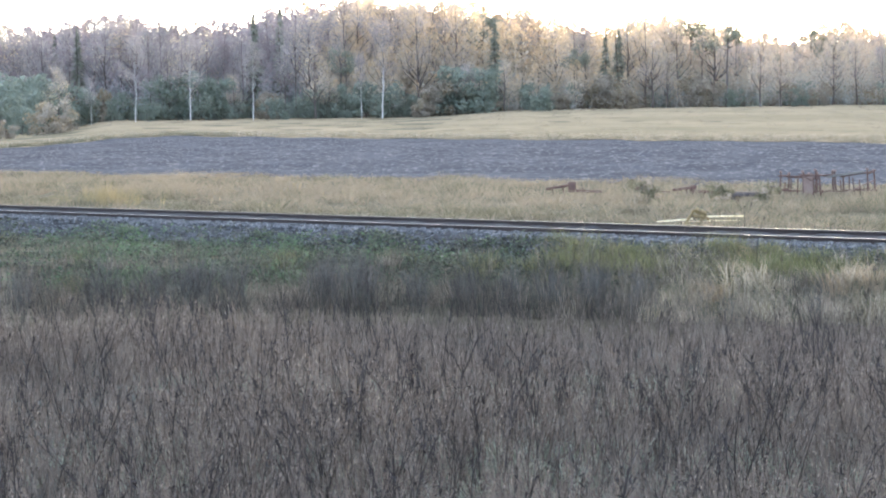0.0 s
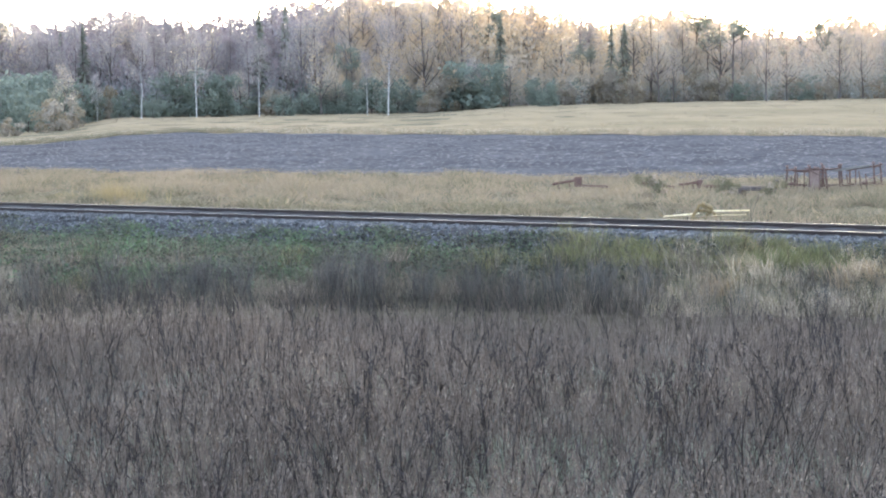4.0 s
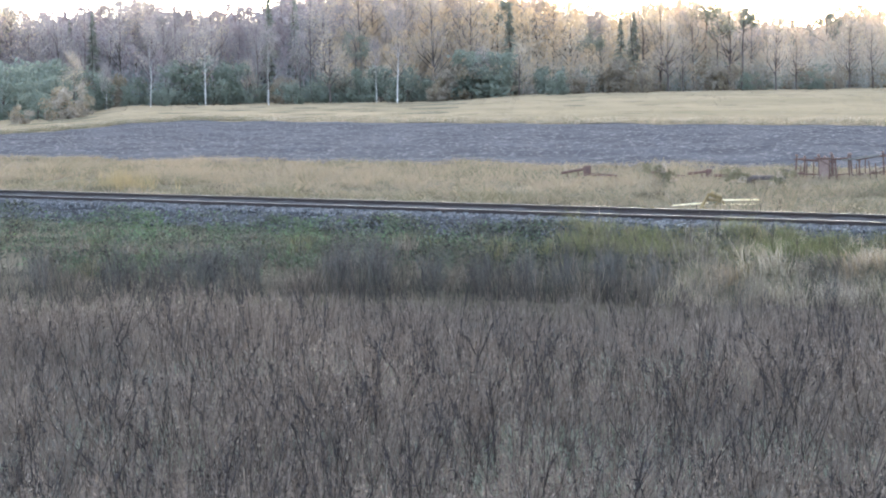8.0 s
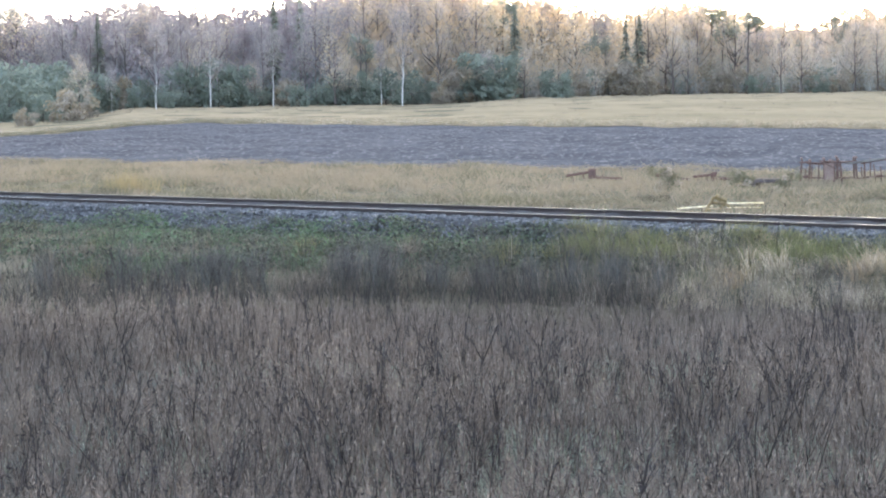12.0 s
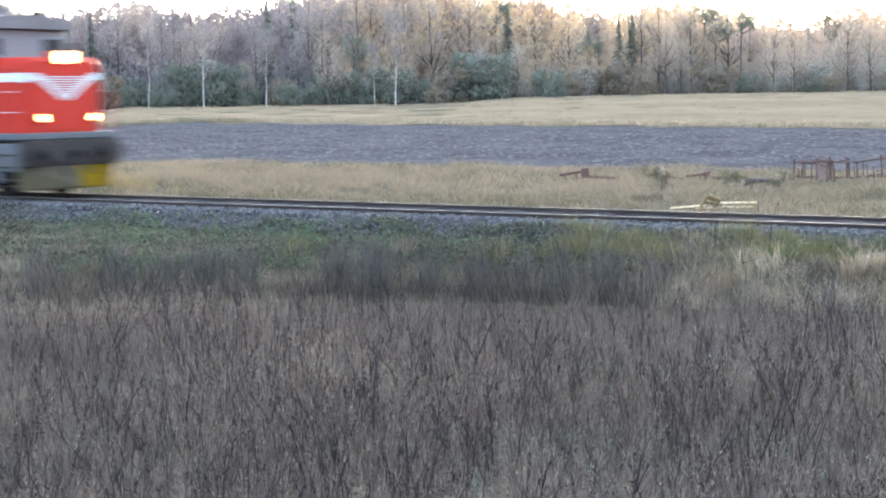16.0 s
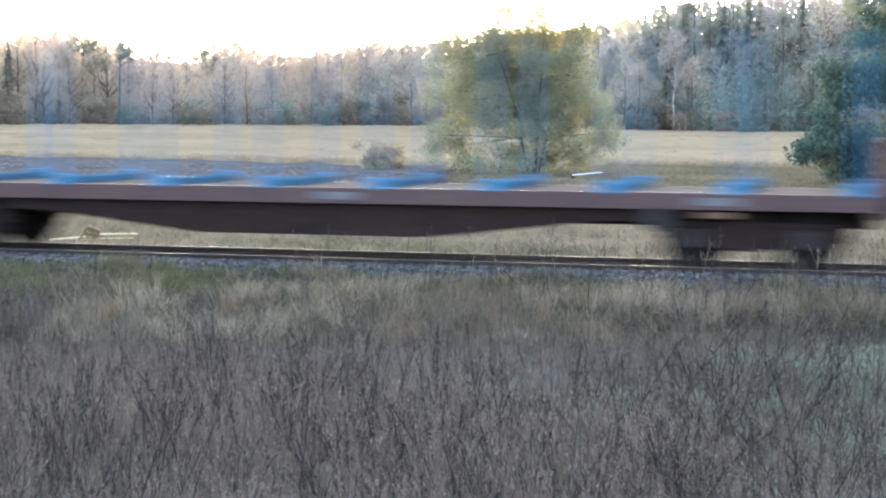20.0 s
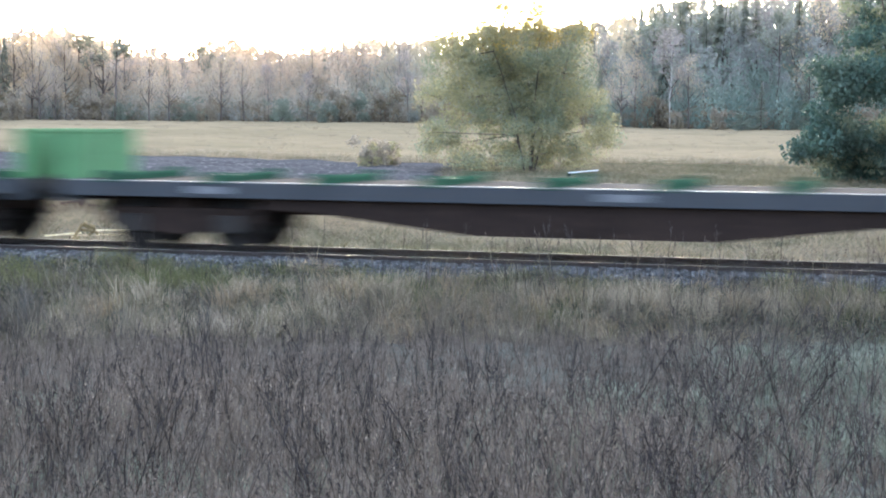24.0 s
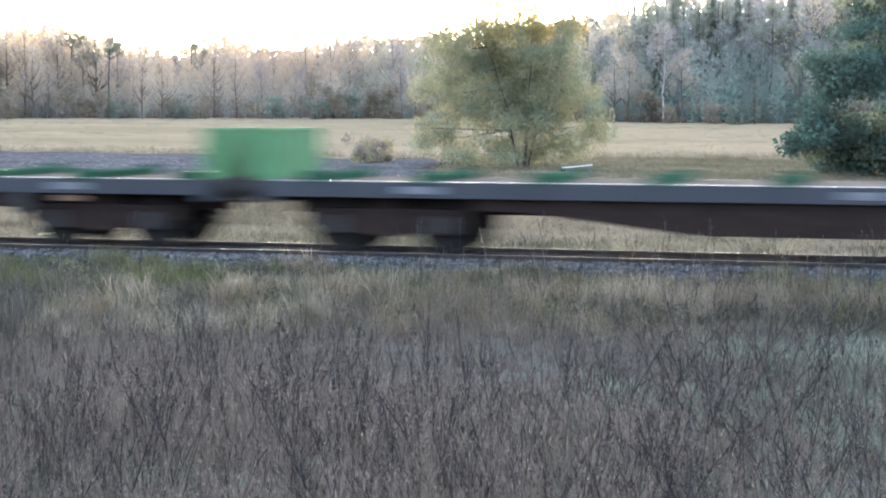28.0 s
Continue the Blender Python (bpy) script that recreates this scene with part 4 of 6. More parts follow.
def make_tree(kind, seed, h):
    """One tree at the origin: an empty with a trunk and a crown."""
    r = np.random.default_rng(seed)
    c = Clump()
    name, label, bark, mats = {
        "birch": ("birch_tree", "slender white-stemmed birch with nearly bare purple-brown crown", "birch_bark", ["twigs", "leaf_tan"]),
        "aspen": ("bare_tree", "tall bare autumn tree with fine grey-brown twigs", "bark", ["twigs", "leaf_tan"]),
        "golden": ("golden_tree", "tree with thinning golden-tan leaves paled by haze", "bark", ["leaf_gold", "leaf_tan", "twigs"]),
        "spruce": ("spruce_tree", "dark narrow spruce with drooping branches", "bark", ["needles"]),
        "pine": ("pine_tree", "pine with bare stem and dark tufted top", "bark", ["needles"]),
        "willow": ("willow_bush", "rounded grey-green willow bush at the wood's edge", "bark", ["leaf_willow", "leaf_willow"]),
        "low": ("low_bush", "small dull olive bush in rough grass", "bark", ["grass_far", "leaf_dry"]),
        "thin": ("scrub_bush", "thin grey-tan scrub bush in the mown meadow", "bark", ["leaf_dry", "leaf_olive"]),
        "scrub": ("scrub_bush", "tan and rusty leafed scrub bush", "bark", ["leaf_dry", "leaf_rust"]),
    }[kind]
    if kind in ("birch", "aspen"):
        bm, pts, tips, lb = trunk_bm(r, h, 0.0055 * h, 26, 0.28, 1.3)
        twigs(c, r, tips + [p for p in pts[3:]], 380, 0.085 * h, 0.06, 0)
        twigs(c, r, tips, 300, 0.05 * h, 0.08, 0, 0.2)
        for t in tips:
            leaves(c, r, t, [0.09 * h] * 3, 7, 0.13, int(r.integers(0, 2)))
    elif kind == "golden":
        bm, pts, tips, lb = trunk_bm(r, h, 0.013 * h, 26, 0.22, 0.9)
        twigs(c, r, tips, 300, 0.07 * h, 0.08, 2)
        for t in tips:
            leaves(c, r, t, [0.105 * h, 0.105 * h, 0.10 * h], 18, 0.16, 0 if r.uniform() < 0.5 else 1)
    elif kind == "spruce":
        bm, pts, tips, lb = trunk_bm(r, h, 0.012 * h, 0, 0.2)
        for i in range(34):
            f = 0.08 + 0.9 * (i / 34)
            rad = 0.17 * h * (1.02 - f) ** 0.8
            for j in range(9):
                a = r.uniform(0, 2 * np.pi)
                d = np.array([np.cos(a), np.sin(a), 0])
                z = h * f + r.normal(0, 0.02 * h)
                l = rad * r.uniform(0.7, 1.15)
                c.strip([[0, 0, z], d * l * 0.55 + [0, 0, z - l * 0.12], d * l + [0, 0, z - l * r.uniform(0.2, 0.5)]], [0.10, 0.34, 0.06], [-d[1], d[0], r.normal(0, 0.3)], 0)
                c.strip([d * l * 0.3 + [0, 0, z], d * l * 0.6 + [0, 0, z - 0.35]], [0.3, 0.1], [-d[1], d[0], 0], 0)
    elif kind == "pine":
        bm, pts, tips, lb = trunk_bm(r, h, 0.014 * h, 16, 0.58, 0.5)
        for t in tips + [pts[-1]]:
            leaves(c, r, t, [0.06 * h, 0.06 * h, 0.035 * h], 26, 0.2, 0)
    else:
        bm, pts, tips, lb = trunk_bm(r, h * 0.6, 0.012 * h, 14, 0.1, 0.8)
        lumps = [np.array([r.normal(0, 0.24), r.normal(0, 0.24), r.uniform(0.22, 0.78)]) * h for _ in range(15)]
        lumps += [np.array([0.3 * math.cos(a), 0.3 * math.sin(a), r.uniform(0.1, 0.2)]) * h for a in r.uniform(0, 6.28, 8)]
        for t in lumps:
            leaves(c, r, t, [0.17 * h, 0.17 * h, 0.16 * h], 60, 0.042 * h, 0 if r.uniform() < 0.7 else 1)
    root = thing(name, label, "tree" if "bush" not in name else "bush")
    part("trunk", bm, M[bark], root)
    if len(lb.verts):
        tagged(part("limb", lb, M["bark"], root), kind="stuff")
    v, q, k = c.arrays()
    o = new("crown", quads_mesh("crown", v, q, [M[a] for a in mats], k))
    o.parent = root
    return root, (v, q, k, mats)


SKY_AZ = np.array([-60, -56, -48.6, -46.5, -45, -43.7, -42.4, -41.6, -40.7, -39, -37.8, -36, -35, -32.7, -31.5, -30.2, -28.3, -26.2, -24.1, -23.4, -21, -18.9, -17.5, -15, -12, -10.5, -9.2, -7, -5.2, 0, 8])
SKY_EL = np.array([2.5, 2.6, 2.65, 2.75, 2.98, 2.6, 2.79, 2.6, 3.15, 3.3, 3.44, 3.3, 3.3, 2.95, 2.65, 2.4, 2.85, 2.3, 2.05, 2.45, 2.2, 2.5, 2.6, 2.65, 3.0, 3.35, 3.8, 3.95, 4.1, 4.1, 3.8])


def build_wood():
    r = np.random.default_rng(21)
    kinds = ["birch", "aspen", "golden", "spruce", "pine", "willow", "scrub", "low", "thin"]
    base = {k: [make_tree(k, 10 * i + j, 16.0 if i < 5 else 5.0) for j in range(4 if i < 3 else 3)] for i, k in enumerate(kinds)}
    used = set()

    def put(k, az, D, h, group):
        root, _ = base[k][int(r.integers(0, len(base[k])))]
        s = h / (16.0 if k not in ("willow", "scrub", "low", "thin") else 5.0)
        x, y = polar(az, D)
        wide = s * r.uniform(0.85, 1.2)
        m = Matrix.LocRotScale((x, y, float(ground_z(x, y))), Euler((0, 0, r.uniform(0, 6.28))), None)
        if root.name in used:
            o = copy_thing(root, m)
        else:
            used.add(root.name)
            o = root
            o.matrix_basis = m
        o.scale = (wide, wide, s)
        tagged(o, group=group)

    def skyline(az, D):
        x, y = polar(az, D)
        return EYE + D * math.tan(radians(float(np.interp(az, SKY_AZ, SKY_EL)))) - float(ground_z(x, y))

    def choose(az):
        if az > -10.5:
            w = [0.01, 0.02, 0.22, 0.45, 0.30]
        elif az > -25:
            w = [0.05, 0.47, 0.32, 0.08, 0.08]
        elif az > -39:
            w = [0.04, 0.32, 0.44, 0.10, 0.10]
        else:
            w = [0.05, 0.61, 0.14, 0.12, 0.08]
        return kinds[int(r.choice(5, p=w))]

    az = -58.0
    while az < 6:
        D = r.uniform(288, 306) + (10 if az > -26 else 0)
        put(choose(az), az, D, skyline(az, D) * r.uniform(0.85, 1.12) * (0.92 if az > -12 else 1), "trees of the wood")
        az += r.uniform(0.3, 0.62)
    # lower trees and bushes along the wood's edge
    az = -58.0
    while az < 6:
        k = "willow" if r.uniform() < (0.75 if az < -38 else 0.16) else "scrub" if r.uniform() < 0.45 else choose(az)
        put(k, az, r.uniform(277, 288), r.uniform(3.0, 6.5) if k in ("willow", "scrub") else r.uniform(7, 11), "bushes at the wood's edge")
        az += r.uniform(0.35, 0.9)
    # landmarks: single pale birch stems and nearer bushes
    for az, h in ((-43.25, 12.0), (-41.3, 10.5), (-37.25, 14.0), (-37.9, 9.0), (-44.95, 12.0), (-46.3, 6.5), (-9.1, 15.0)):
        put("birch", az, 269 if az < -12 else 284, h, "birches at the wood's edge")
    for az, D, h in ((-39.35, 275, 10.5), (-38.9, 276, 6.5), (-47.3, 258, 8.5), (-43.5, 279, 12.0), (-41.9, 280, 7.0), (-35.2, 280, 5.5), (-10.2, 288, 11.0), (-9.8, 287, 8.0), (-4.9, 290, 11.5), (-4.3, 289, 9.0), (-16.9, 288, 7.5)):
        put("golden", az, D, h, "golden trees at the wood's edge")
    for az, D, h, k in ((-47.6, 232, 5.2, "scrub"), (-48.4, 240, 4.2, "willow"), (-48.9, 214, 2.6, "scrub"), (-47.0, 246, 3.4, "scrub"), (-49.4, 250, 9.0, "willow"), (-48.2, 262, 9.5, "willow"), (-48.8, 258, 10.0, "willow"), (-47.9, 266, 9.0, "willow"), (-45.6, 272, 3.6, "willow"), (-44.6, 272, 3.0, "willow"), (-40.5, 274, 4.2, "willow"), (-36.0, 274, 3.4, "scrub"), (-32.2, 274, 4.2, "willow"), (-50.5, 235, 6.0, "willow"), (-51.5, 228, 7.5, "willow"), (-43.0, 277, 8.0, "willow"), (-43.9, 278, 7.6, "willow"), (-42.3, 277, 7.0, "willow"), (-46.6, 276, 6.5, "willow"), (-47.6, 270, 8.0, "willow"), (-49.0, 268, 9.0, "willow"), (-50.0, 262, 8.5, "willow"), (-48.6, 255, 6.0, "willow"), (-39.2, 277, 5.5, "willow"), (-38.4, 277, 4.5, "willow"), (-34.9, 279, 8.5, "willow"), (-34.2, 279, 8.0, "willow"), (-28.9, 58, 0.9, "low"), (-26.6, 58.5, 0.85, "low"), (-25.3, 57.5, 0.8, "low"), (-18.5, 118, 2.5, "thin"), (-18.0, 120, 2.1, "thin")):
        put(k, az, D, h, "bushes at the field's edge")
    for k in kinds:
        for root, _ in base[k]:
            if root.name not in used:
                put_far = polar(r.uniform(-40, -20), 300)
                root.matrix_basis = pose(put_far[0], put_far[1], float(ground_z(*put_far)))
    # the mass of the wood: columns of fine upright spray, tinted by the kind of trees that stand there, with haze
    # painted cool at the foot and glow warm at the top
    def spray(seed, low, cone, count):
        q = np.random.default_rng(seed)
        f = q.uniform(0, 1, count)
        rad = 0.15 * np.where(cone, 1.05 - f, np.where(f < 0.75, 0.6 + 0.55 * np.sin(np.pi * f), 1.12 - 0.95 * (f - 0.75) / 0.25))
        ang, out = q.uniform(0, 2 * np.pi, count), np.sqrt(q.uniform(0, 1, count))
        mid = np.stack([np.cos(ang) * rad * out, np.sin(ang) * rad * out, low + (0.97 - low) * f], 1)
        u = np.stack([q.normal(0, 0.45, count), q.normal(0, 0.45, count), q.uniform(0.5, 1.3, count)], 1) * (0.028 - 0.010 * f)[:, None]
        w = np.cross(u, q.normal(0, 1, (count, 3)))
        w *= (q.uniform(0.006, 0.0135, count) / np.linalg.norm(w, axis=1))[:, None]
        v = np.stack([mid - u - 0.4 * w, mid - 0.2 * u + w, mid + u + 0.3 * w, mid + 0.1 * u - w], 1).reshape(-1, 3)
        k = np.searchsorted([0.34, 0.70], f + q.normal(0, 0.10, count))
        c = Clump()
        c.strip([[0, 0, 0], [0, 0, 0.5], [0, 0, 0.98]], [0.013, 0.009, 0.003], [1, 0, 0], 1)
        c.strip([[0, 0, 0], [0, 0, 0.5], [0, 0, 0.98]], [0.013, 0.009, 0.003], [0, 1, 0], 1)
        v0, q0, k0 = c.arrays()
        return np.concatenate([v0, v]), np.concatenate([q0, np.arange(4 * count).reshape(-1, 4) + len(v0)]), np.concatenate([k0, k])

    full = [spray(900 + j, 0.0, False, 410) for j in range(6)]
    upper = [spray(920 + j, 0.40, False, 340) for j in range(6)]
    spiky = [spray(940 + j, 0.05, True, 420) for j in range(5)]
    rows = {}
    for D0, step, lo, hi in ((289, 0.50, 0.25, 0.62), (297, 0.36, 0.5, 0.92), (306, 0.32, 0.80, 1.02), (316, 0.32, 0.86, 1.05), (330, 0.36, 0.88, 1.06), (340, 0.30, 0.80, 0.94), (350, 0.44, 0.9, 1.06), (388, 0.30, 0.84, 1.0), (405, 0.30, 0.9, 1.03), (422, 0.30, 0.92, 1.03), (436, 0.30, 0.93, 1.03), (448, 0.30, 0.93, 1.05)):
        az = -59.0 if D0 < 390 else -14.0
        while az < 7:
            D = D0 + r.uniform(-6, 6)
            x, y = polar(az, D)
            h = min(skyline(az, D) * r.uniform(lo, hi), 25 if az < -12 else 32)
            if az > -13 and D0 < 330:
                h *= 0.8
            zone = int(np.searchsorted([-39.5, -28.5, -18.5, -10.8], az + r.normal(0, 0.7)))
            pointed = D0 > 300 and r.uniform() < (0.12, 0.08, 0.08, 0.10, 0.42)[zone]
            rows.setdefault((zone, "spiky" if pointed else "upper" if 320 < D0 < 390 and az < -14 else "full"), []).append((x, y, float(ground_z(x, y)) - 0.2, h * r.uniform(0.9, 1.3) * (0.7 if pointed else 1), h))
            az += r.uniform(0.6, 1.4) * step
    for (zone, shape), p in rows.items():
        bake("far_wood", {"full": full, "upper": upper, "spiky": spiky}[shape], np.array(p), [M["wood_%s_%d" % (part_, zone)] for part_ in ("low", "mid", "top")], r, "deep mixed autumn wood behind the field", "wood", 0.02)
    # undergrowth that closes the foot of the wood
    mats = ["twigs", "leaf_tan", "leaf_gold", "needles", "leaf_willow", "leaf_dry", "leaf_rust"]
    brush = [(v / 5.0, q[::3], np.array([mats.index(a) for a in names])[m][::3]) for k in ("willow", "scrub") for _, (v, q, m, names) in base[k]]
    for D0, lab in ((293, 0), (303, 1)):
        az, p = -60.0, []
        while az < 8:
            x, y = polar(az, D0 + r.uniform(-5, 5))
            h = r.uniform(2.5, 5.5)
            p.append((x, y, float(ground_z(x, y)) - 0.3, h * r.uniform(1.3, 1.9), h))
            az += r.uniform(0.5, 1.0)
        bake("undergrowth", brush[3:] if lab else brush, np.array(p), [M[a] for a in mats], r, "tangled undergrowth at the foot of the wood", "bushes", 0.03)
    # far ridge of forest
    A, T = np.meshgrid(np.arange(-66, 16, 0.07), np.linspace(0, 1, 6))
    n = np.random.default_rng(5)
    el = 1.86 + 0.05 * np.sin(A[0] * 0.9) + 0.035 * n.normal(0, 1, A.shape[1])
    X, Y = polar(A, 640 + 60 * T)
    low = ground_z(X, Y) - 1
    top = EYE + 660 * np.tan(np.radians(el))[None]
    Z = low + np.maximum(top - low, 6) * np.sin(np.pi / 2 * T)
    grid("forest_ridge", X, Y, Z, M["ridge"], "distant hazy forest ridge on the skyline", "backdrop")


def lobed_tree(name, label, az, D, lobes, stems, seed, density, size, leafy, mats, top_mats, top_from, deep):
    """A broad tree standing alone. lobes: sideways offset, height, half width and half height of each bough's foliage, in metres."""
    r = np.random.default_rng(seed)
    bm, c, spine = bmesh.new(), Clump(), []
    high = max(z + b for _, z, _, b in lobes)
    for i in range(stems):
        ang = 2 * np.pi * i / stems + r.uniform(-0.4, 0.4)
        p, rad = Vector((0.3 * math.cos(ang), 0.3 * math.sin(ang), -0.3)), 0.0075 * high * r.uniform(0.8, 1.2)
        lean = r.uniform(0.08, 0.3)
        for j in range(7):
            q = p + Vector((math.cos(ang) * lean * high / 8 + r.normal(0, 0.12), math.sin(ang) * lean * high / 8 + r.normal(0, 0.12), high / 8.4))
            tube(p, q, rad * (1 - j / 7.5), rad * (1 - (j + 1) / 7.5), 7, bm, caps=False)
            spine.append(q)
            p = q
    for dx, z, a, b in lobes:
        dy = r.uniform(-deep, deep) * 0.5
        c0 = Vector((dx, dy, z))
        q = min(spine, key=lambda k: (k - c0).length + 0.8 * max(0, k.z - z))
        tube(q, c0, 0.04, 0.02, 6, bm, caps=False)
        for _ in range(int(density * a * b)):
            d = unit(r) * r.uniform(0.1, 1.0) ** 0.45
            t = c0 + Vector((d[0] * a, d[1] * (a * 0.5 + deep * 0.35), d[2] * b))
            if t.z < 0.15:
                continue
            if r.uniform() < 0.35:
                tube(c0.lerp(t, 0.2), t, 0.022, 0.008, 4, bm, caps=False)
            # upper boughs take top_mats, which paint backlight on the broad tree
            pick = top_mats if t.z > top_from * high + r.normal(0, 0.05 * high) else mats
            rr = r.uniform(0.45, 0.95)
            leaves(c, r, t, [rr * 1.2, rr, rr * 0.85], int(leafy * (rr / 0.7) ** 2), size, int(r.choice(pick)), 0.2)
            twigs(c, r, [t], 2, 0.55, 0.022, 4, 0.9)
    x, y = polar(az, D)
    root = thing(name, label, "tree", m=pose(x, y, float(ground_z(x, y)), 0, 0, -az))
    part("trunk", bm, M["bark"], root)
    v, q, k = c.arrays()
    o = new("crown", quads_mesh("crown", v, q, [M[a] for a in ("leaf_olive", "leaf_green", "leaf_backlit", "leaf_dark", "twigs", "leaf_deep")], k))
    o.parent = root


def build_single_trees():
    lobed_tree("broad_tree", "broad ragged tree with thinning olive-green leaves, backlit gold painted at the top", -13.5, 113, [
        (-2.1, 8.9, 2.1, 1.6), (-0.1, 9.3, 1.6, 1.4), (1.4, 9.0, 1.9, 1.5), (2.6, 7.9, 1.3, 1.4), (-4.5, 7.0, 2.0, 1.8), (-3.1, 7.6, 1.9, 1.6), (-0.9, 6.3, 2.5, 1.9), (1.9, 6.2, 2.0, 1.9),
        (-5.3, 4.4, 1.7, 1.7), (-3.2, 4.6, 1.9, 1.6), (-1.4, 3.4, 2.4, 1.9), (1.4, 3.9, 2.1, 1.8), (3.3, 4.6, 1.4, 1.3), (4.5, 2.6, 1.5, 1.2), (3.0, 1.7, 2.2, 1.2), (-4.6, 1.7, 2.0, 1.4), (-5.9, 2.4, 1.0, 1.2), (0.2, 1.2, 2.6, 0.9), (-2.4, 1.0, 2.3, 0.8), (0.3, 5.2, 2.0, 1.7), (-0.7, 7.8, 2.1, 1.5), (0.3, 2.8, 2.2, 1.4), (0.8, 7.2, 1.9, 1.5), (-2.6, 5.8, 1.8, 1.5), (-0.2, 4.1, 2.0, 1.4)],
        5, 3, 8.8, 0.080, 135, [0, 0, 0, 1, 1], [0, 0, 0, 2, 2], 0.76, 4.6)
    lobed_tree("dark_tree", "large dense dark green tree at the field's corner", -1.3, 97, [
        (-0.6, 13.3, 2.2, 2.4), (0.8, 11.2, 3.2, 2.6), (-1.6, 9.6, 2.4, 2.0), (2.8, 8.9, 3.0, 2.4), (-3.9, 5.4, 2.5, 1.2), (-1.6, 6.6, 2.9, 2.0), (1.2, 5.4, 3.2, 2.4), (-4.6, 3.0, 1.5, 1.2), (-4.9, 1.9, 1.6, 1.0), (-2.8, 2.0, 2.7, 1.6), (-4.0, 0.9, 1.9, 0.8), (0.4, 1.8, 3.4, 1.8), (3.9, 4.8, 3.2, 2.4), (4.2, 1.9, 3.4, 1.8)],
        4, 4, 10.0, 0.12, 170, [3, 3, 5, 5, 1], [3, 5], 0.9, 6.0)


# ---- train ----
SPEED = 15.63           # metres a second, to the right
FRONT = -30.1           # where the locomotive's front buffers are at 16 s
WAGON = 19.42           # wagon length over the buffers
spinning = []


def wheelset(parent, x, r):
    w = thing_part("wheelset", parent, (x, 0, r))
    part("axle", tube((0, -0.95, 0), (0, 0.95, 0), 0.075, n=10), M["dark"], w)
    for s in (-1, 1):
        bm = tube((0, s * 0.73, 0), (0, s * 0.765, 0), r + 0.025, n=28)
        tube((0, s * 0.765, 0), (0, s * 0.86, 0), r, r - 0.006, 28, bm)
        tube((0, s * 0.86, 0), (0, s * 0.90, 0), r * 0.32, r * 0.28, 14, bm)
        part("wheel", bm, M["wheel"], w)
    spinning.append((w, x, r))
    return w


def thing_part(name, parent, at):
    o = new(name)
    o.empty_display_size = 0.1
    o.parent = parent
    o.location = at
    return o


def arch_profile(x0, x1, z0, z1, dip):
    return [(x0, z1), (x0, z0 + 0.12), (x0 + 0.25, z0), (x0 + (x1 - x0) * 0.32, z0), (x0 + (x1 - x0) * 0.42, z0 - dip), (x0 + (x1 - x0) * 0.58, z0 - dip), (x0 + (x1 - x0) * 0.68, z0), (x1 - 0.25, z0), (x1, z0 + 0.12), (x1, z1)]


def buffers(parent, x, way):
    for s in (-1, 1):
        bm = tube((x - way * 0.62, s * 0.92, 1.03), (x - way * 0.06, s * 0.92, 1.03), 0.085, n=12)
        tube((x - way * 0.62, s * 0.92, 1.03), (x - way * 0.30, s * 0.92, 1.03), 0.12, 0.11, 12, bm)
        tube((x - way * 0.06, s * 0.92, 1.03), (x, s * 0.92, 1.03), 0.24, 0.22, 20, bm)
        part("buffer", bm, M["dark"], parent)
    bm = box(min(x - way * 0.62, x - way * 0.05), max(x - way * 0.62, x - way * 0.05), -0.05, 0.05, 0.92, 1.08, 0.015)
    tube((x - way * 0.12, 0, 1.0), (x - way * 0.1, 0, 0.6), 0.035, n=8, bm=bm)
    part("coupling", bm, M["dark"], parent)
    for s in (-1, 1):
        bm = tube((x - way * 0.5, s * 0.4, 0.92), (x - way * 0.25, s * 0.4, 0.5), 0.028, n=6)
        part("brake_hose", bm, M["dark"], parent)


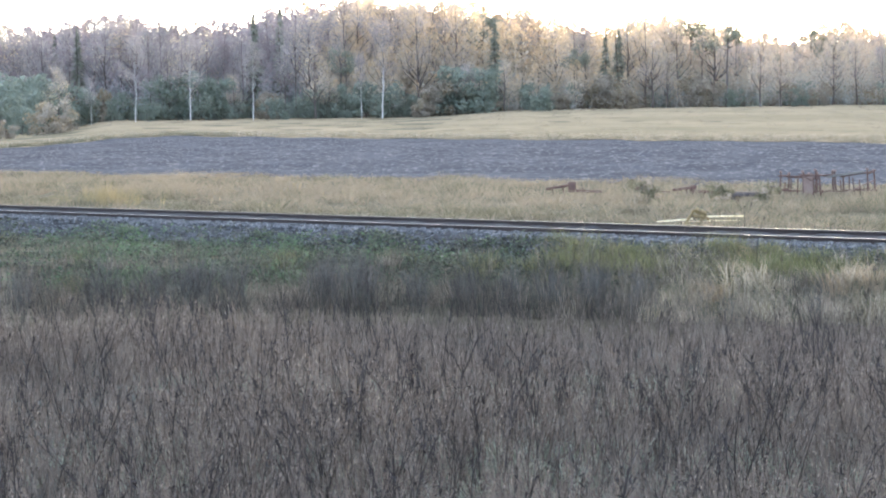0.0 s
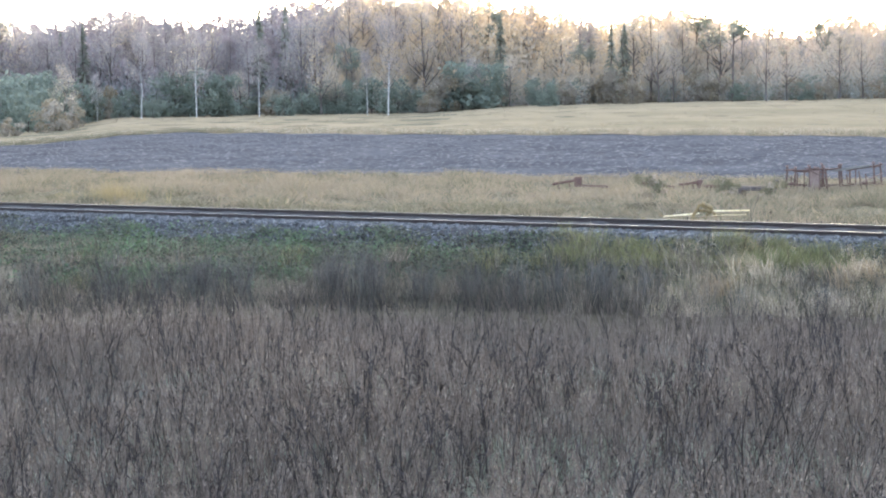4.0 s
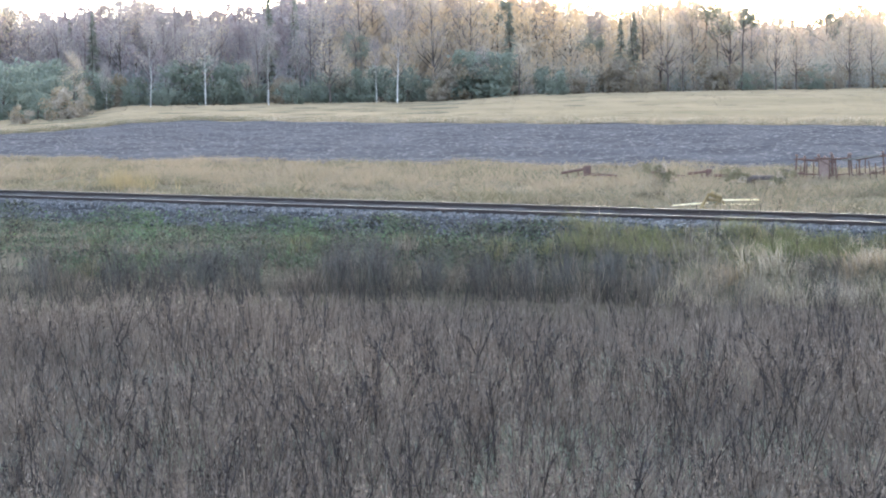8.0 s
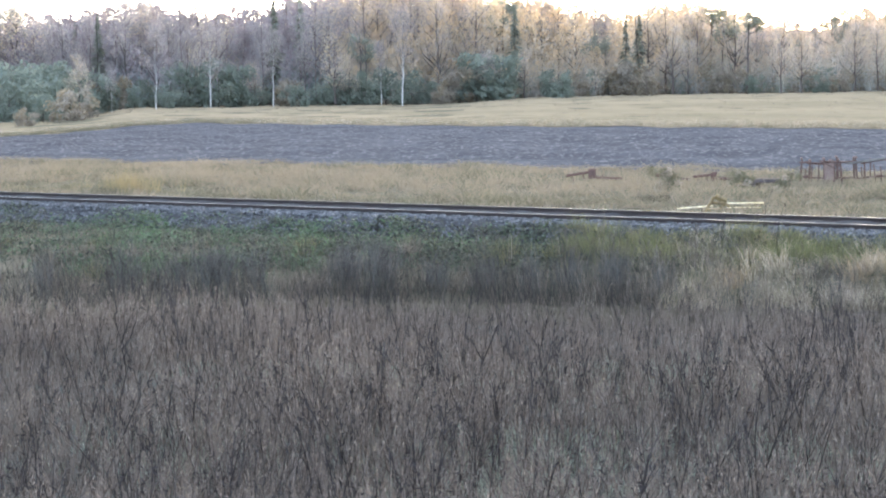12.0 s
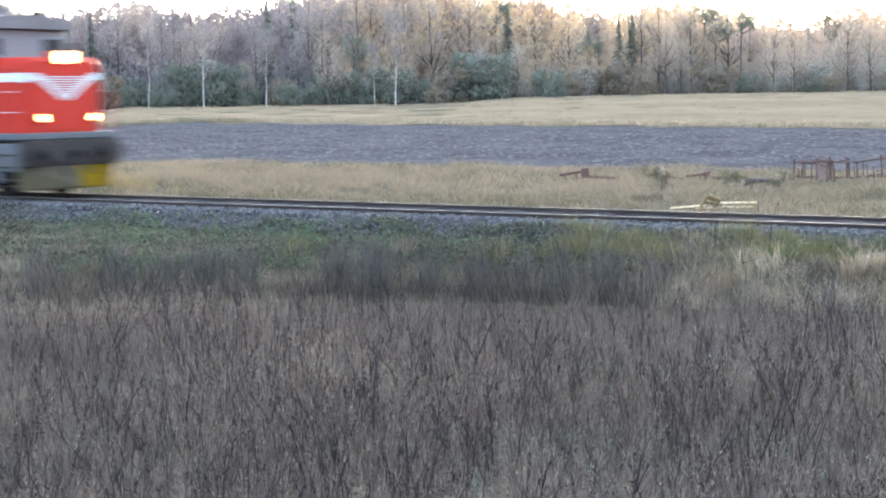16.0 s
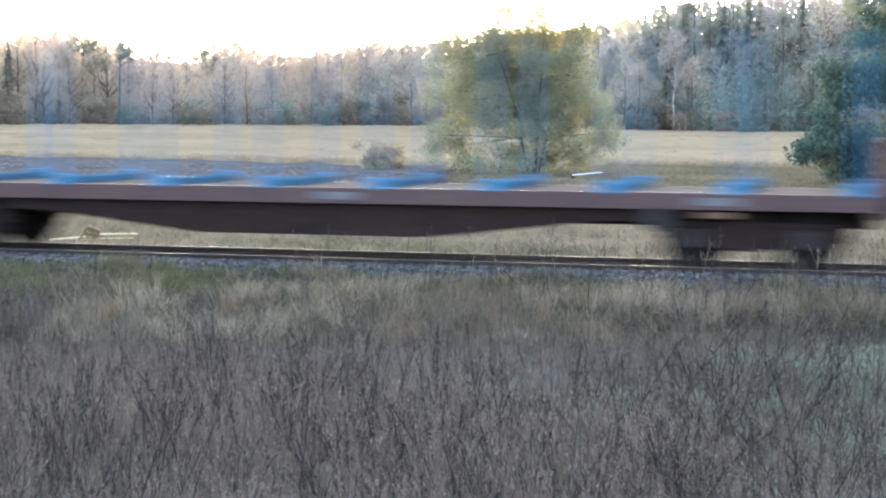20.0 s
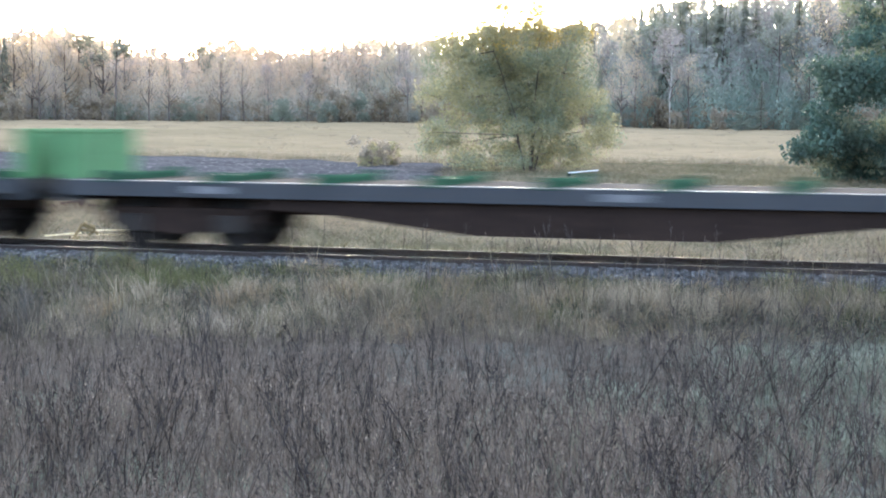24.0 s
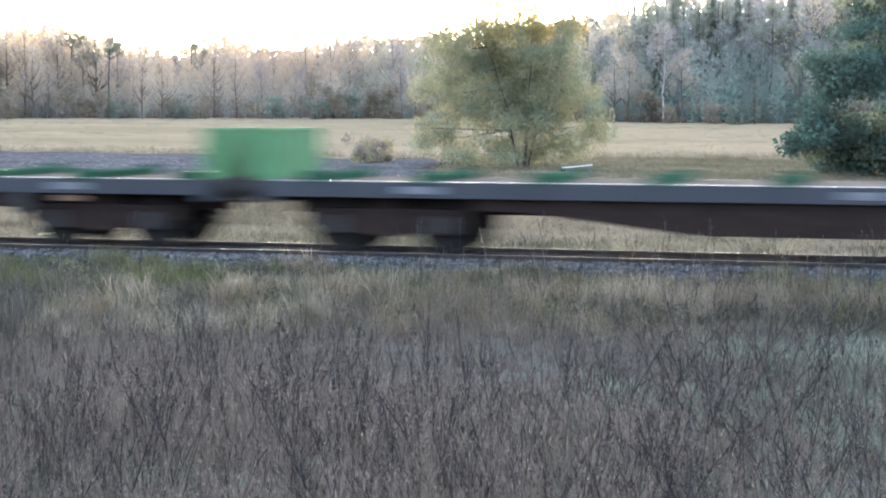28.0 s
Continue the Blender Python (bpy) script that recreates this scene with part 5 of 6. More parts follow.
def build_loco():
    lo = thing("locomotive", "red diesel locomotive with white waist stripe and lit headlamps", "locomotive")
    # frame and footplates
    part("frame", box(-13.5, -1.7, -1.48, 1.48, 1.33, 1.49, 0.03), M["grey"], lo, "grey painted main frame")
    part("underframe", box(-13.0, -1.9, -1.16, 1.16, 1.0, 1.33, 0.02), M["dark"], lo)
    for x0, x1 in ((-1.98, -1.66), (-13.6, -13.2)):
        part("buffer_beam", box(x0, x1, -1.45, 1.45, 0.72, 1.32, 0.03), M["dark"], lo)
    for x in (-2.3, -12.95):
        for s in (-1, 1):
            bm = box(x - 0.42, x + 0.42, s * 1.46 - 0.04, s * 1.46 + 0.04, 0.62, 1.26, 0.02)
            part("step_plate", bm, M["axlebox"], lo)
            for z in (0.42, 0.72, 1.0):
                part("step", box(x - 0.3, x + 0.3, s * 1.42 - 0.12, s * 1.42 + 0.12, z - 0.02, z + 0.02, 0.006), M["dark"], lo)
    buffers(lo, -1.18, 1)
    buffers(lo, -14.0, -1)
    # long hood
    hw = 1.24

    def hood(x0, x1, zt, r, nose):
        secs = []
        for x, k, dz in ((x0, 1 - 0.1 * (nose < 0), 0.08 * (nose < 0)), (x0 + 0.18, 1.0, 0.0), (x1 - 0.22, 1.0, 0.0), (x1, 1 - 0.14 * (nose > 0), 0.10 * (nose > 0))):
            w = hw * k
            ring = [(x, -w, 1.49), (x, -w, zt - r - dz)]
            for a in (30, 60, 90):
                ring.append((x, -w + r * (1 - math.cos(radians(a))), zt - r - dz + r * math.sin(radians(a))))
            ring += [(p[0], -p[1], p[2]) for p in ring[::-1]]
            secs.append(ring)
        return loft(secs)

    part("long_hood", hood(-13.1, -6.3, 3.36, 0.3, -1), M["red"], lo, "long red engine hood")
    # thin shell over the shoulders whose pale red paints the sky's reflection
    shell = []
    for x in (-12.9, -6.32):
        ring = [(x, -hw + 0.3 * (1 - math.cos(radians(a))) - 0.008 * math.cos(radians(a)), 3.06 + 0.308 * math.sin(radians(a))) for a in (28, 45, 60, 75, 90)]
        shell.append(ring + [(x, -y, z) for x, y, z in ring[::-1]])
    part("hood_roof", loft(shell), M["red_sheen"], lo, "red hood roof with painted sky sheen")
    part("roof_walk", box(-12.7, -6.5, -0.55, 0.55, 3.36, 3.42, 0.02), M["red_sheen"], lo)
    part("short_hood", hood(-3.35, -1.885, 3.24, 0.26, 1), M["red"], lo, "short red front hood")
    for s in (-1, 1):
        part("waist_stripe", box(-12.95, -6.3, s * (hw + 0.004) - 0.006, s * (hw + 0.004) + 0.006, 2.67, 2.87), M["white"], lo, "white waist stripe")
        part("waist_stripe", box(-3.35, -2.06, s * (hw + 0.004) - 0.006, s * (hw + 0.004) + 0.006, 2.67, 2.87), M["white"], lo, "white waist stripe")
        bm = box(-12.85, -11.95, s * (hw + 0.012) - 0.008, s * (hw + 0.012) + 0.008, 1.52, 2.9, 0.004)
        part("grille", bm, M["grille"], lo, "dark brown-red radiator grille")
        for i in range(14):
            part("grille_slat", box(-12.82, -11.98, s * (hw + 0.028) - 0.008, s * (hw + 0.028) + 0.008, 1.57 + i * 0.095, 1.60 + i * 0.095), M["grille"], lo)
        for x in (-11.6, -10.3, -9.0, -7.7):
            part("hood_door", box(x, x + 1.2, s * (hw + 0.006) - 0.006, s * (hw + 0.006) + 0.006, 1.6, 2.62, 0.004), M["red"], lo)
            part("door_handle", box(x + 0.55, x + 0.67, s * (hw + 0.022) - 0.012, s * (hw + 0.022) + 0.012, 2.05, 2.09, 0.004), M["dark"], lo)
        # walkway rails
        for z in (2.44, 1.97):
            part("handrail", tube((-13.75, s * 1.45, z), (-6.35, s * 1.45, z), 0.008, n=8), M["white"], lo, "thin white handrail")
        for x in (-13.7, -12.2, -10.7, -9.2, -7.7, -6.4):
            part("rail_post", tube((x, s * 1.45, 1.49), (x, s * 1.45, 2.45), 0.016, n=8), M["red"], lo)
        for z in (2.44, 1.97):
            part("handrail", tube((-3.3, s * 1.45, z), (-1.8, s * 1.45, z), 0.007, n=8), M["white"], lo)
        for x in (-2.6, -1.82):
            part("rail_post", tube((x, s * 1.45, 1.49), (x, s * 1.45, 2.45), 0.016, n=8), M["red"], lo)
    # roof fittings of the long hood
    part("roof_hatch", box(-10.6, -9.3, -0.85, 0.85, 3.36, 3.47, 0.03), M["red"], lo)
    part("roof_hatch", box(-8.7, -6.9, -0.7, 0.7, 3.40, 3.47, 0.03), M["red_sheen"], lo)
    for x in (-12.2, -11.2, -8.9, -7.4):
        part("roof_fan", tube((x, 0, 3.41), (x, 0, 3.50), 0.38, 0.36, 20), M["dark"], lo)
    part("exhaust", box(-7.3, -6.6, -0.3, 0.3, 3.46, 3.64, 0.04), M["dark"], lo)
    # cab
    cx0, cx1, cw = -6.32, -3.28, 1.5
    part("cab_lower", box(cx0, cx1, -cw, cw, 1.49, 2.67, 0.03), M["red"], lo, "red lower cab side")
    part("cab_waist", box(cx0 + 0.003, cx1 - 0.003, -cw + 0.003, cw - 0.003, 2.672, 3.10, 0.02), M["white"], lo, "white cab waist band")
    # cab corner posts, window heads and roof
    for s in (-1, 1):
        for x0, x1 in ((cx0 + 0.06, cx0 + 0.22), (-4.95, -4.80), (cx1 - 0.42, cx1 - 0.06)):
            part("cab_post", box(x0, x1, s * (cw - 0.09) - 0.05, s * (cw - 0.09) + 0.05, 3.10, 3.82, 0.01), M["cab_pale"], lo)
        part("window_head", box(cx0 + 0.05, cx1 - 0.05, s * (cw - 0.09) - 0.06, s * (cw - 0.09) + 0.06, 3.80, 3.95, 0.02), M["cab_pale"], lo)
        for x0, x1 in ((cx0 + 0.22, -4.95), (-4.80, cx1 - 0.42)):
            part("side_window", box(x0, x1, s * (cw - 0.085) - 0.012, s * (cw - 0.085) + 0.012, 3.11, 3.80), M["pane"], lo, "cab side window with painted sky reflection")
        part("mirror", box(cx0 - 0.12, cx0 - 0.04, s * (cw + 0.12) - 0.07, s * (cw + 0.12) + 0.07, 3.3, 3.62, 0.015), M["dark"], lo)
        part("mirror", box(cx1 - 0.02, cx1 + 0.06, s * (cw + 0.12) - 0.07, s * (cw + 0.12) + 0.07, 3.3, 3.62, 0.015), M["dark"], lo)
        part("cab_door", box(-4.05, -3.42, s * (cw + 0.004) - 0.008, s * (cw + 0.004) + 0.008, 1.56, 2.64, 0.004), M["red"], lo)
        part("door_rail", tube((-4.12, s * (cw + 0.05), 1.6), (-4.12, s * (cw + 0.05), 2.6), 0.011, n=8), M["grille"], lo)
        # emblem and numbers as plain bars
        part("emblem", prism([(-5.05, 2.47), (-4.45, 2.47), (-4.53, 2.33), (-4.93, 2.33)], s * (cw + 0.006) - 0.006, s * (cw + 0.006) + 0.006), M["white"], lo, "plain white emblem shape")
        part("lettering_bar", box(-4.30, -3.92, s * (cw + 0.006) - 0.006, s * (cw + 0.006) + 0.006, 2.05, 2.11), M["white"], lo)
        part("lettering_bar", box(-4.35, -3.80, s * (cw + 0.006) - 0.006, s * (cw + 0.006) + 0.006, 1.90, 1.96), M["white"], lo)
        for z in (1.60, 1.67, 1.74):
            part("lettering_bar", box(-5.0, -4.78, s * (cw + 0.006) - 0.006, s * (cw + 0.006) + 0.006, z, z + 0.03), M["white"], lo)
        part("round_plate", tube((-5.75, s * (cw + 0.002), 2.32), (-5.75, s * (cw + 0.014), 2.32), 0.09, n=20), M["olive"], lo)
        part("warning_plate", box(-3.54, -3.36, s * (cw + 0.006) - 0.006, s * (cw + 0.006) + 0.006, 2.80, 2.95), M["sign_yellow"], lo, "bright yellow warning plate")
        part("frame_plate", box(-9.2, -8.85, s * 1.484 - 0.006, s * 1.484 + 0.006, 1.30, 1.42), M["yellow"], lo)
    for x, s in ((cx0 + 0.06, -1), (cx1 - 0.06, 1)):
        part("end_wall", box(x - 0.04, x + 0.04, -1.38, 1.38, 3.10, 3.90, 0.01), M["cab_pale"], lo, "pale grey cab end wall")
        for y0, y1 in ((-1.28, -0.66), (0.66, 1.28)):
            xw = x + s * 0.045
            w = part("end_window", box(xw - 0.01, xw + 0.01, y0, y1, 3.30, 3.70), M["glass"], lo, "small dark end window")
            part("window_frame", box(min(x, x + s * 0.05), max(x, x + s * 0.05), y0 - 0.03, y1 + 0.03, 3.70, 3.74), M["bluegrey"], w)
    ring = []
    for x, k in ((cx0 - 0.15, 0.94), (cx0 + 0.1, 1.0), (cx1 + 0.02, 1.0), (cx1 + 0.22, 0.93)):
        ring.append([(x, -1.48 * k, 3.93), (x, -1.45 * k, 4.03), (x, -1.2 * k, 4.15), (x, -0.6 * k, 4.25), (x, 0.6 * k, 4.25), (x, 1.2 * k, 4.15), (x, 1.45 * k, 4.03), (x, 1.48 * k, 3.93)])
    part("cab_roof", loft(ring), M["roof_grey"], lo, "domed grey cab roof")
    for s in (-1, 1):
        part("roof_gutter", box(cx0, cx1, s * 1.49 - 0.02, s * 1.49 + 0.02, 3.90, 3.93), M["white"], lo)
    part("roof_box", loft([[(x0, -y0, z), (x1, -y0, z), (x1, y0, z), (x0, y0, z)] for x0, x1, y0, z in ((-5.3, -4.3, 0.8, 4.2), (-5.15, -4.42, 0.68, 4.36), (-5.08, -4.5, 0.62, 4.60))]), M["roof_box"], lo, "dark ventilator box on the roof")
    part("horn", tube((-3.5, 0.4, 4.3), (-3.05, 0.4, 4.32), 0.03, 0.09, 12), M["dark"], lo)
    part("aerial", tube((-5.9, 0.5, 4.2), (-5.9, 0.5, 4.75), 0.012, n=6), M["dark"], lo)
    # nose
    xf = -1.88
    part("nose_panel", prism([(xf - 0.03, 1.55), (xf + 0.02, 1.55), (xf + 0.02, 2.95), (xf - 0.03, 2.95)], -1.02, 1.02, 0.0), M["red"], lo)
    for i in range(9):
        w = 0.66 - i * 0.066
        part("louvre", box(xf + 0.02, xf + 0.045, -w, w, 2.765 - i * 0.056, 2.787 - i * 0.056), M["white"], lo)
    for s in (-1, 1):
        arm = [(s * 1.04, 2.87), (s * 0.84, 2.87), (s * 0.05, 2.33), (s * 0.05, 2.22), (s * 0.13, 2.25), (s * 0.82, 2.70), (s * 1.04, 2.70)]
        part("stripe_arm", loft([[(x, y, z) for y, z in (arm if s > 0 else arm[::-1])] for x in (xf + 0.021, xf + 0.032)]), M["white"], lo, "white stripe arm running down the nose")
    for s in (-1, 1):
        # the stripe bends round the chamfered corner and runs down towards the louvres
        back, front = Vector((-2.105, s * hw, 0)), Vector((-1.885, s * hw * 0.86, 0))
        out = Vector((0.6, s * 0.8, 0)) * 0.008
        zs = ((2.67, 2.87), (2.64, 2.87))
        part("stripe_corner", loft([[p + Vector((0, 0, z)) + out * k for z, k in ((lo_, -1), (hi_, -1), (hi_, 1), (lo_, 1))] for p, (lo_, hi_) in ((back, zs[0]), (front, zs[1]))]), M["white"], lo)
    for s in (-1, 1):
        h = part("headlamp", tube((xf - 0.02, s * 0.79, 1.83), (xf + 0.11, s * 0.79, 1.83), 0.135, n=20), M["red"], lo)
        part("lamp_glass", tube((xf + 0.11, s * 0.79, 1.83), (xf + 0.125, s * 0.79, 1.83), 0.088, n=20), M["lamp"], h, "lit warm white lamp glass")
    h = part("top_headlamp", box(xf - 0.25, xf + 0.06, -0.36, 0.36, 3.08, 3.38, 0.05), M["red"], lo)
    for s in (-1, 1):
        part("lamp_glass", tube((xf + 0.06, s * 0.17, 3.23), (xf + 0.075, s * 0.17, 3.23), 0.145, n=20), M["lamp"], h, "lit warm white lamp glass")
    # plough and pipes
    for s in (-1, 1):
        pl = loft([[(-1.45, 0.02 * s, 0.18), (-1.40, 0.02 * s, 0.22), (-1.52, 0.02 * s, 0.72), (-1.57, 0.02 * s, 0.70)], [(-2.0, 1.42 * s, 0.16), (-1.95, 1.42 * s, 0.2), (-1.9, 1.42 * s, 0.72), (-1.95, 1.42 * s, 0.70)]])
        # near half olive-brown, far half yellow
        part("snow_plough", pl, M["plough_side" if s < 0 else "yellow"], lo, "yellow to olive-brown snow plough blade")
    part("snow_plough", loft([[(-13.5, -1.42, 0.2), (-13.45, -1.42, 0.25), (-13.4, -1.42, 0.6), (-13.45, -1.42, 0.6)], [(-13.5, 1.42, 0.2), (-13.45, 1.42, 0.25), (-13.4, 1.42, 0.6), (-13.45, 1.42, 0.6)]]), M["dark"], lo)
    # tank and running gear
    for s in (-1, 1):
        part("fuel_tank", box(-8.5, -6.9, s * 1.05 - 0.36, s * 1.05 + 0.36, 0.34, 1.02, 0.08), M["tank_paint"], lo, "blue-grey fuel tank")
        part("air_tank", tube((-8.9, s * 0.95, 0.36), (-6.5, s * 0.95, 0.36), 0.16, n=14), M["dark"], lo)
    part("battery_box", box(-9.4, -6.2, -0.65, 0.65, 0.55, 1.05, 0.04), M["dark"], lo)
    for mid in (-4.33, -10.95):
        b = thing_part("bogie", lo, (mid, 0, 0))
        for s in (-1, 1):
            part("side_frame", prism(arch_profile(-2.0, 2.0, 0.48, 0.92, 0.14), s * 1.12 - 0.06, s * 1.12 + 0.06, 0.015), M["bogie_dust"], b, "dusty grey bogie side frame")
            for x in (-1.38, 1.38):
                part("axle_box", box(x - 0.24, x + 0.24, s * 1.22 - 0.12, s * 1.22 + 0.12, 0.32, 0.68, 0.05), M["axlebox"], b, "dusty grey axle box")
                for d in (-0.36, 0.36):
                    part("spring", tube((x + d, s * 1.2, 0.55), (x + d, s * 1.2, 0.92), 0.09, n=12), M["bogie_dust"], b)
                part("sand_box", box(x - 0.4, x + 0.4, s * 1.3 - 0.08, s * 1.3 + 0.08, 0.74, 1.0, 0.04), M["bogie_dust"], b)
            part("brake_rod", tube((-1.9, s * 0.98, 0.24), (1.9, s * 0.98, 0.24), 0.03, n=8), M["dark"], b)
        for x in (-1.38, 1.38):
            wheelset(b, x, 0.5)
    return lo


def build_wagon(scheme):
    body, bunk, front, rear, stakes, label = scheme
    wg = thing("timber_wagon", label, "rail wagon", "wagons of the train")
    L = WAGON
    for s in (-1, 1):
        sill = box(-L + 0.48, -0.48, s * 1.38 - 0.06, s * 1.38 + 0.06, 0.93, 1.19, 0.012)
        part("side_sill", sill, M[body], wg)
        part("belly_girder", prism([(-4.05, 0.93), (-4.05, 0.74), (-4.9, 0.72), (-6.6, 0.52), (-7.7, 0.40), (-11.72, 0.40), (-12.8, 0.52), (-14.5, 0.72), (-15.37, 0.74), (-15.37, 0.93)][::-1], s * 1.22 - 0.05, s * 1.22 + 0.05, 0.008), M["belly"], wg, "deep fish-bellied girder")
        for x in (-5.5, -7.6, -9.7, -11.8, -13.9):
            part("stiffener", box(x - 0.03, x + 0.03, s * 1.29 - 0.03, s * 1.29 + 0.03, 0.5, 0.93), M["belly"], wg)
        for x in (-3.0, -9.2, -16.2):
            part("lettering_panel", box(x - 0.35, x + 0.35, s * 1.443 - 0.004, s * 1.443 + 0.004, 1.0, 1.12), M["plate"], wg)
        part("route_label", box(-3.28, -2.72, s * 1.40 - 0.012, s * 1.40 + 0.012, 0.80, 0.90, 0.004), M["label_orange"], wg, "dusty orange label plate")
        for x in (-3.2, -2.8):
            part("label_hanger", box(x - 0.02, x + 0.02, s * 1.38 - 0.012, s * 1.38 + 0.012, 0.78, 0.95), M["belly"], wg)
    if body == "steelgrey":
        for y in (-1.42, -1.2):
            part("rubbed_edge", box(-L + 0.6, -0.6, y - 0.012, y + 0.012, 1.19, 1.197), M["glint"], wg, "rubbed bright steel edge")
    else:
        for x in (-3.2, -7.4, -11.0, -15.8):
            part("rubbed_edge", box(x - 0.9, x + 0.7, -1.43, -1.405, 1.19, 1.197), M["glint"], wg, "rubbed bright steel edge")
    part("deck", box(-L + 0.47, -0.47, -1.32, 1.32, 1.10, 1.185, 0.01), M["deck"], wg, "worn bare steel deck")
    part("centre_beam", box(-L + 0.7, -0.7, -0.3, 0.3, 0.62, 1.1, 0.02), M["belly"], wg)
    for x in (-0.56, -L + 0.56):
        part("headstock", box(x - 0.1, x + 0.1, -1.4, 1.4, 0.82, 1.2, 0.02), M[body], wg)
    buffers(wg, 0.0, 1)
    buffers(wg, -L, -1)
    # end walls
    for x, mat in ((-0.535, front), (-L + 0.535, rear)):
        w = part("end_wall", box(x - 0.035, x + 0.035, -1.22, 1.22, 1.19, 2.00, 0.01), M[mat], wg, "low painted steel end wall")
        for y in (-1.17, -0.6, 0, 0.6, 1.17):
            part("wall_rib", box(x - 0.06, x + 0.06, y - 0.05, y + 0.05, 1.19, 1.98, 0.01), M[mat], w)
        part("top_rail", box(x - 0.05, x + 0.05, -1.25, 1.25, 1.98, 2.05, 0.015), M[mat], w)
        end = x + (0.22 if x > -5 else -0.22)
        for y in (-1.21, 1.21):
            part("side_flange", prism([(x, 1.19), (end, 1.19), (end, 1.92), (x, 2.0)], y - 0.02, y + 0.02), M[mat], w)
    # cross bunks, and stakes where they stand
    for i in range(10):
        x = -0.88 - i * (L - 2.25) / 9
        b = part("bunk", box(x - 0.19, x + 0.19, -1.34, 1.34, 1.18, 1.30, 0.025), M[bunk], wg, "painted cross bunk")
        if (i % 4 == 2 if stakes else i % 2 == 0):
            part("wear_plate", box(x - 0.035, x + 0.035, -1.15, -0.62, 1.30, 1.307), M["glint"], b, "shiny worn steel top")
        for s in (-1, 1):
            part("stake_pocket", box(x - 0.15, x + 0.15, s * 1.36 - 0.1, s * 1.36 + 0.1, 1.16, 1.36, 0.02), M["blue" if stakes else bunk], b)
            if stakes:
                part("stake", loft([[(x - 0.022, s * 1.36 - 0.03, 1.34), (x + 0.022, s * 1.36 - 0.03, 1.34), (x + 0.022, s * 1.36 + 0.03, 1.34), (x - 0.022, s * 1.36 + 0.03, 1.34)], [(x - 0.018, s * 1.38 - 0.025, 3.72), (x + 0.018, s * 1.38 - 0.025, 3.72), (x + 0.018, s * 1.38 + 0.025, 3.72), (x - 0.018, s * 1.38 + 0.025, 3.72)]]), M["blue"], b, "tall blue load stake")
    # brake gear and bogies
    part("brake_cylinder", tube((-8.6, -0.75, 0.75), (-7.9, -0.75, 0.75), 0.17, n=14), M["dark"], wg)
    part("air_reservoir", tube((-11.4, 0.75, 0.72), (-10.2, 0.75, 0.72), 0.2, n=14), M["dark"], wg)
    part("hand_wheel", tube((-3.9, -1.47, 0.78), (-3.9, -1.50, 0.78), 0.2, n=18), M["dark"], wg)
    for mid in (-2.55, -L + 2.55):
        b = thing_part("bogie", wg, (mid, 0, 0))
        for s in (-1, 1):
            part("side_frame", prism(arch_profile(-1.42, 1.42, 0.36, 0.74, 0.08), s * 1.0 - 0.07, s * 1.0 + 0.07, 0.015), M["belly"], b)
            for x in (-0.9, 0.9):
                part("axle_box", box(x - 0.17, x + 0.17, s * 1.08 - 0.1, s * 1.08 + 0.1, 0.32, 0.62, 0.04), M["dark"], b)
            for x in (-0.14, 0, 0.14):
                part("spring", tube((x, s * 1.0, 0.32), (x, s * 1.0, 0.62), 0.055, n=10), M["dark"], b)
        part("bolster", box(-0.22, 0.22, -1.05, 1.05, 0.58, 0.92, 0.03), M["belly"], b)
        for x in (-0.9, 0.9):
            wheelset(b, x, 0.46)
            for s in (-1, 1):
                part("brake_shoe", box(x + 0.47, x + 0.53, s * 0.8 - 0.05, s * 0.8 + 0.05, 0.32, 0.66), M["dark"], b)
    return wg


M["tank_paint"] = material("dusty blue-grey tank paint", (0.11, 0.14, 0.165), (0.09, 0.115, 0.135), (0.06, 0.07, 0.08), 1.2, 14.0, 0.55, 0.0, 0.08)
M["grille"] = material("sooty red grille", (0.10, 0.032, 0.026), (0.075, 0.026, 0.022), (0.05, 0.02, 0.018), 1.5, 14.0, 0.7, 0.0, 0.1)
M["cab_pale"] = material("pale grey cab paint", (0.17, 0.175, 0.185), (0.145, 0.15, 0.16), (0.11, 0.112, 0.118), 1.0, 10.0, 0.6, 0.0, 0.05)
M["sign_yellow"] = material("fresh yellow sign", (0.55, 0.46, 0.03), (0.50, 0.42, 0.03), (0.40, 0.33, 0.03), 2.0, 12.0, 0.5, 0.0, 0.02)
M["bogie_dust"] = material("brake-dusted bogie steel", (0.054, 0.053, 0.057), (0.042, 0.041, 0.044), (0.03, 0.028, 0.029), 1.6, 12.0, 0.8, 0.0, 0.15)
M["axlebox"] = material("dusty axle box", (0.085, 0.088, 0.095), (0.066, 0.068, 0.073), (0.04, 0.04, 0.041), 2.0, 18.0, 0.7, 0.0, 0.15)
M["label_orange"] = material("dusty orange label", (0.12, 0.062, 0.03), (0.095, 0.052, 0.03), (0.06, 0.04, 0.028), 3.0, 20.0, 0.8, 0.0, 0.05)
M["plough_side"] = material("darker olive-brown plough paint", (0.07, 0.055, 0.022), (0.048, 0.038, 0.018), (0.034, 0.029, 0.018), 1.5, 9.0, 0.7, 0.0, 0.1)
M["brown_dark"] = material("dark rust-brown boards", (0.075, 0.042, 0.036), (0.055, 0.033, 0.029), (0.04, 0.026, 0.023), 0.9, 9.0, 0.8, 0.0, 0.1, spec=0.2)
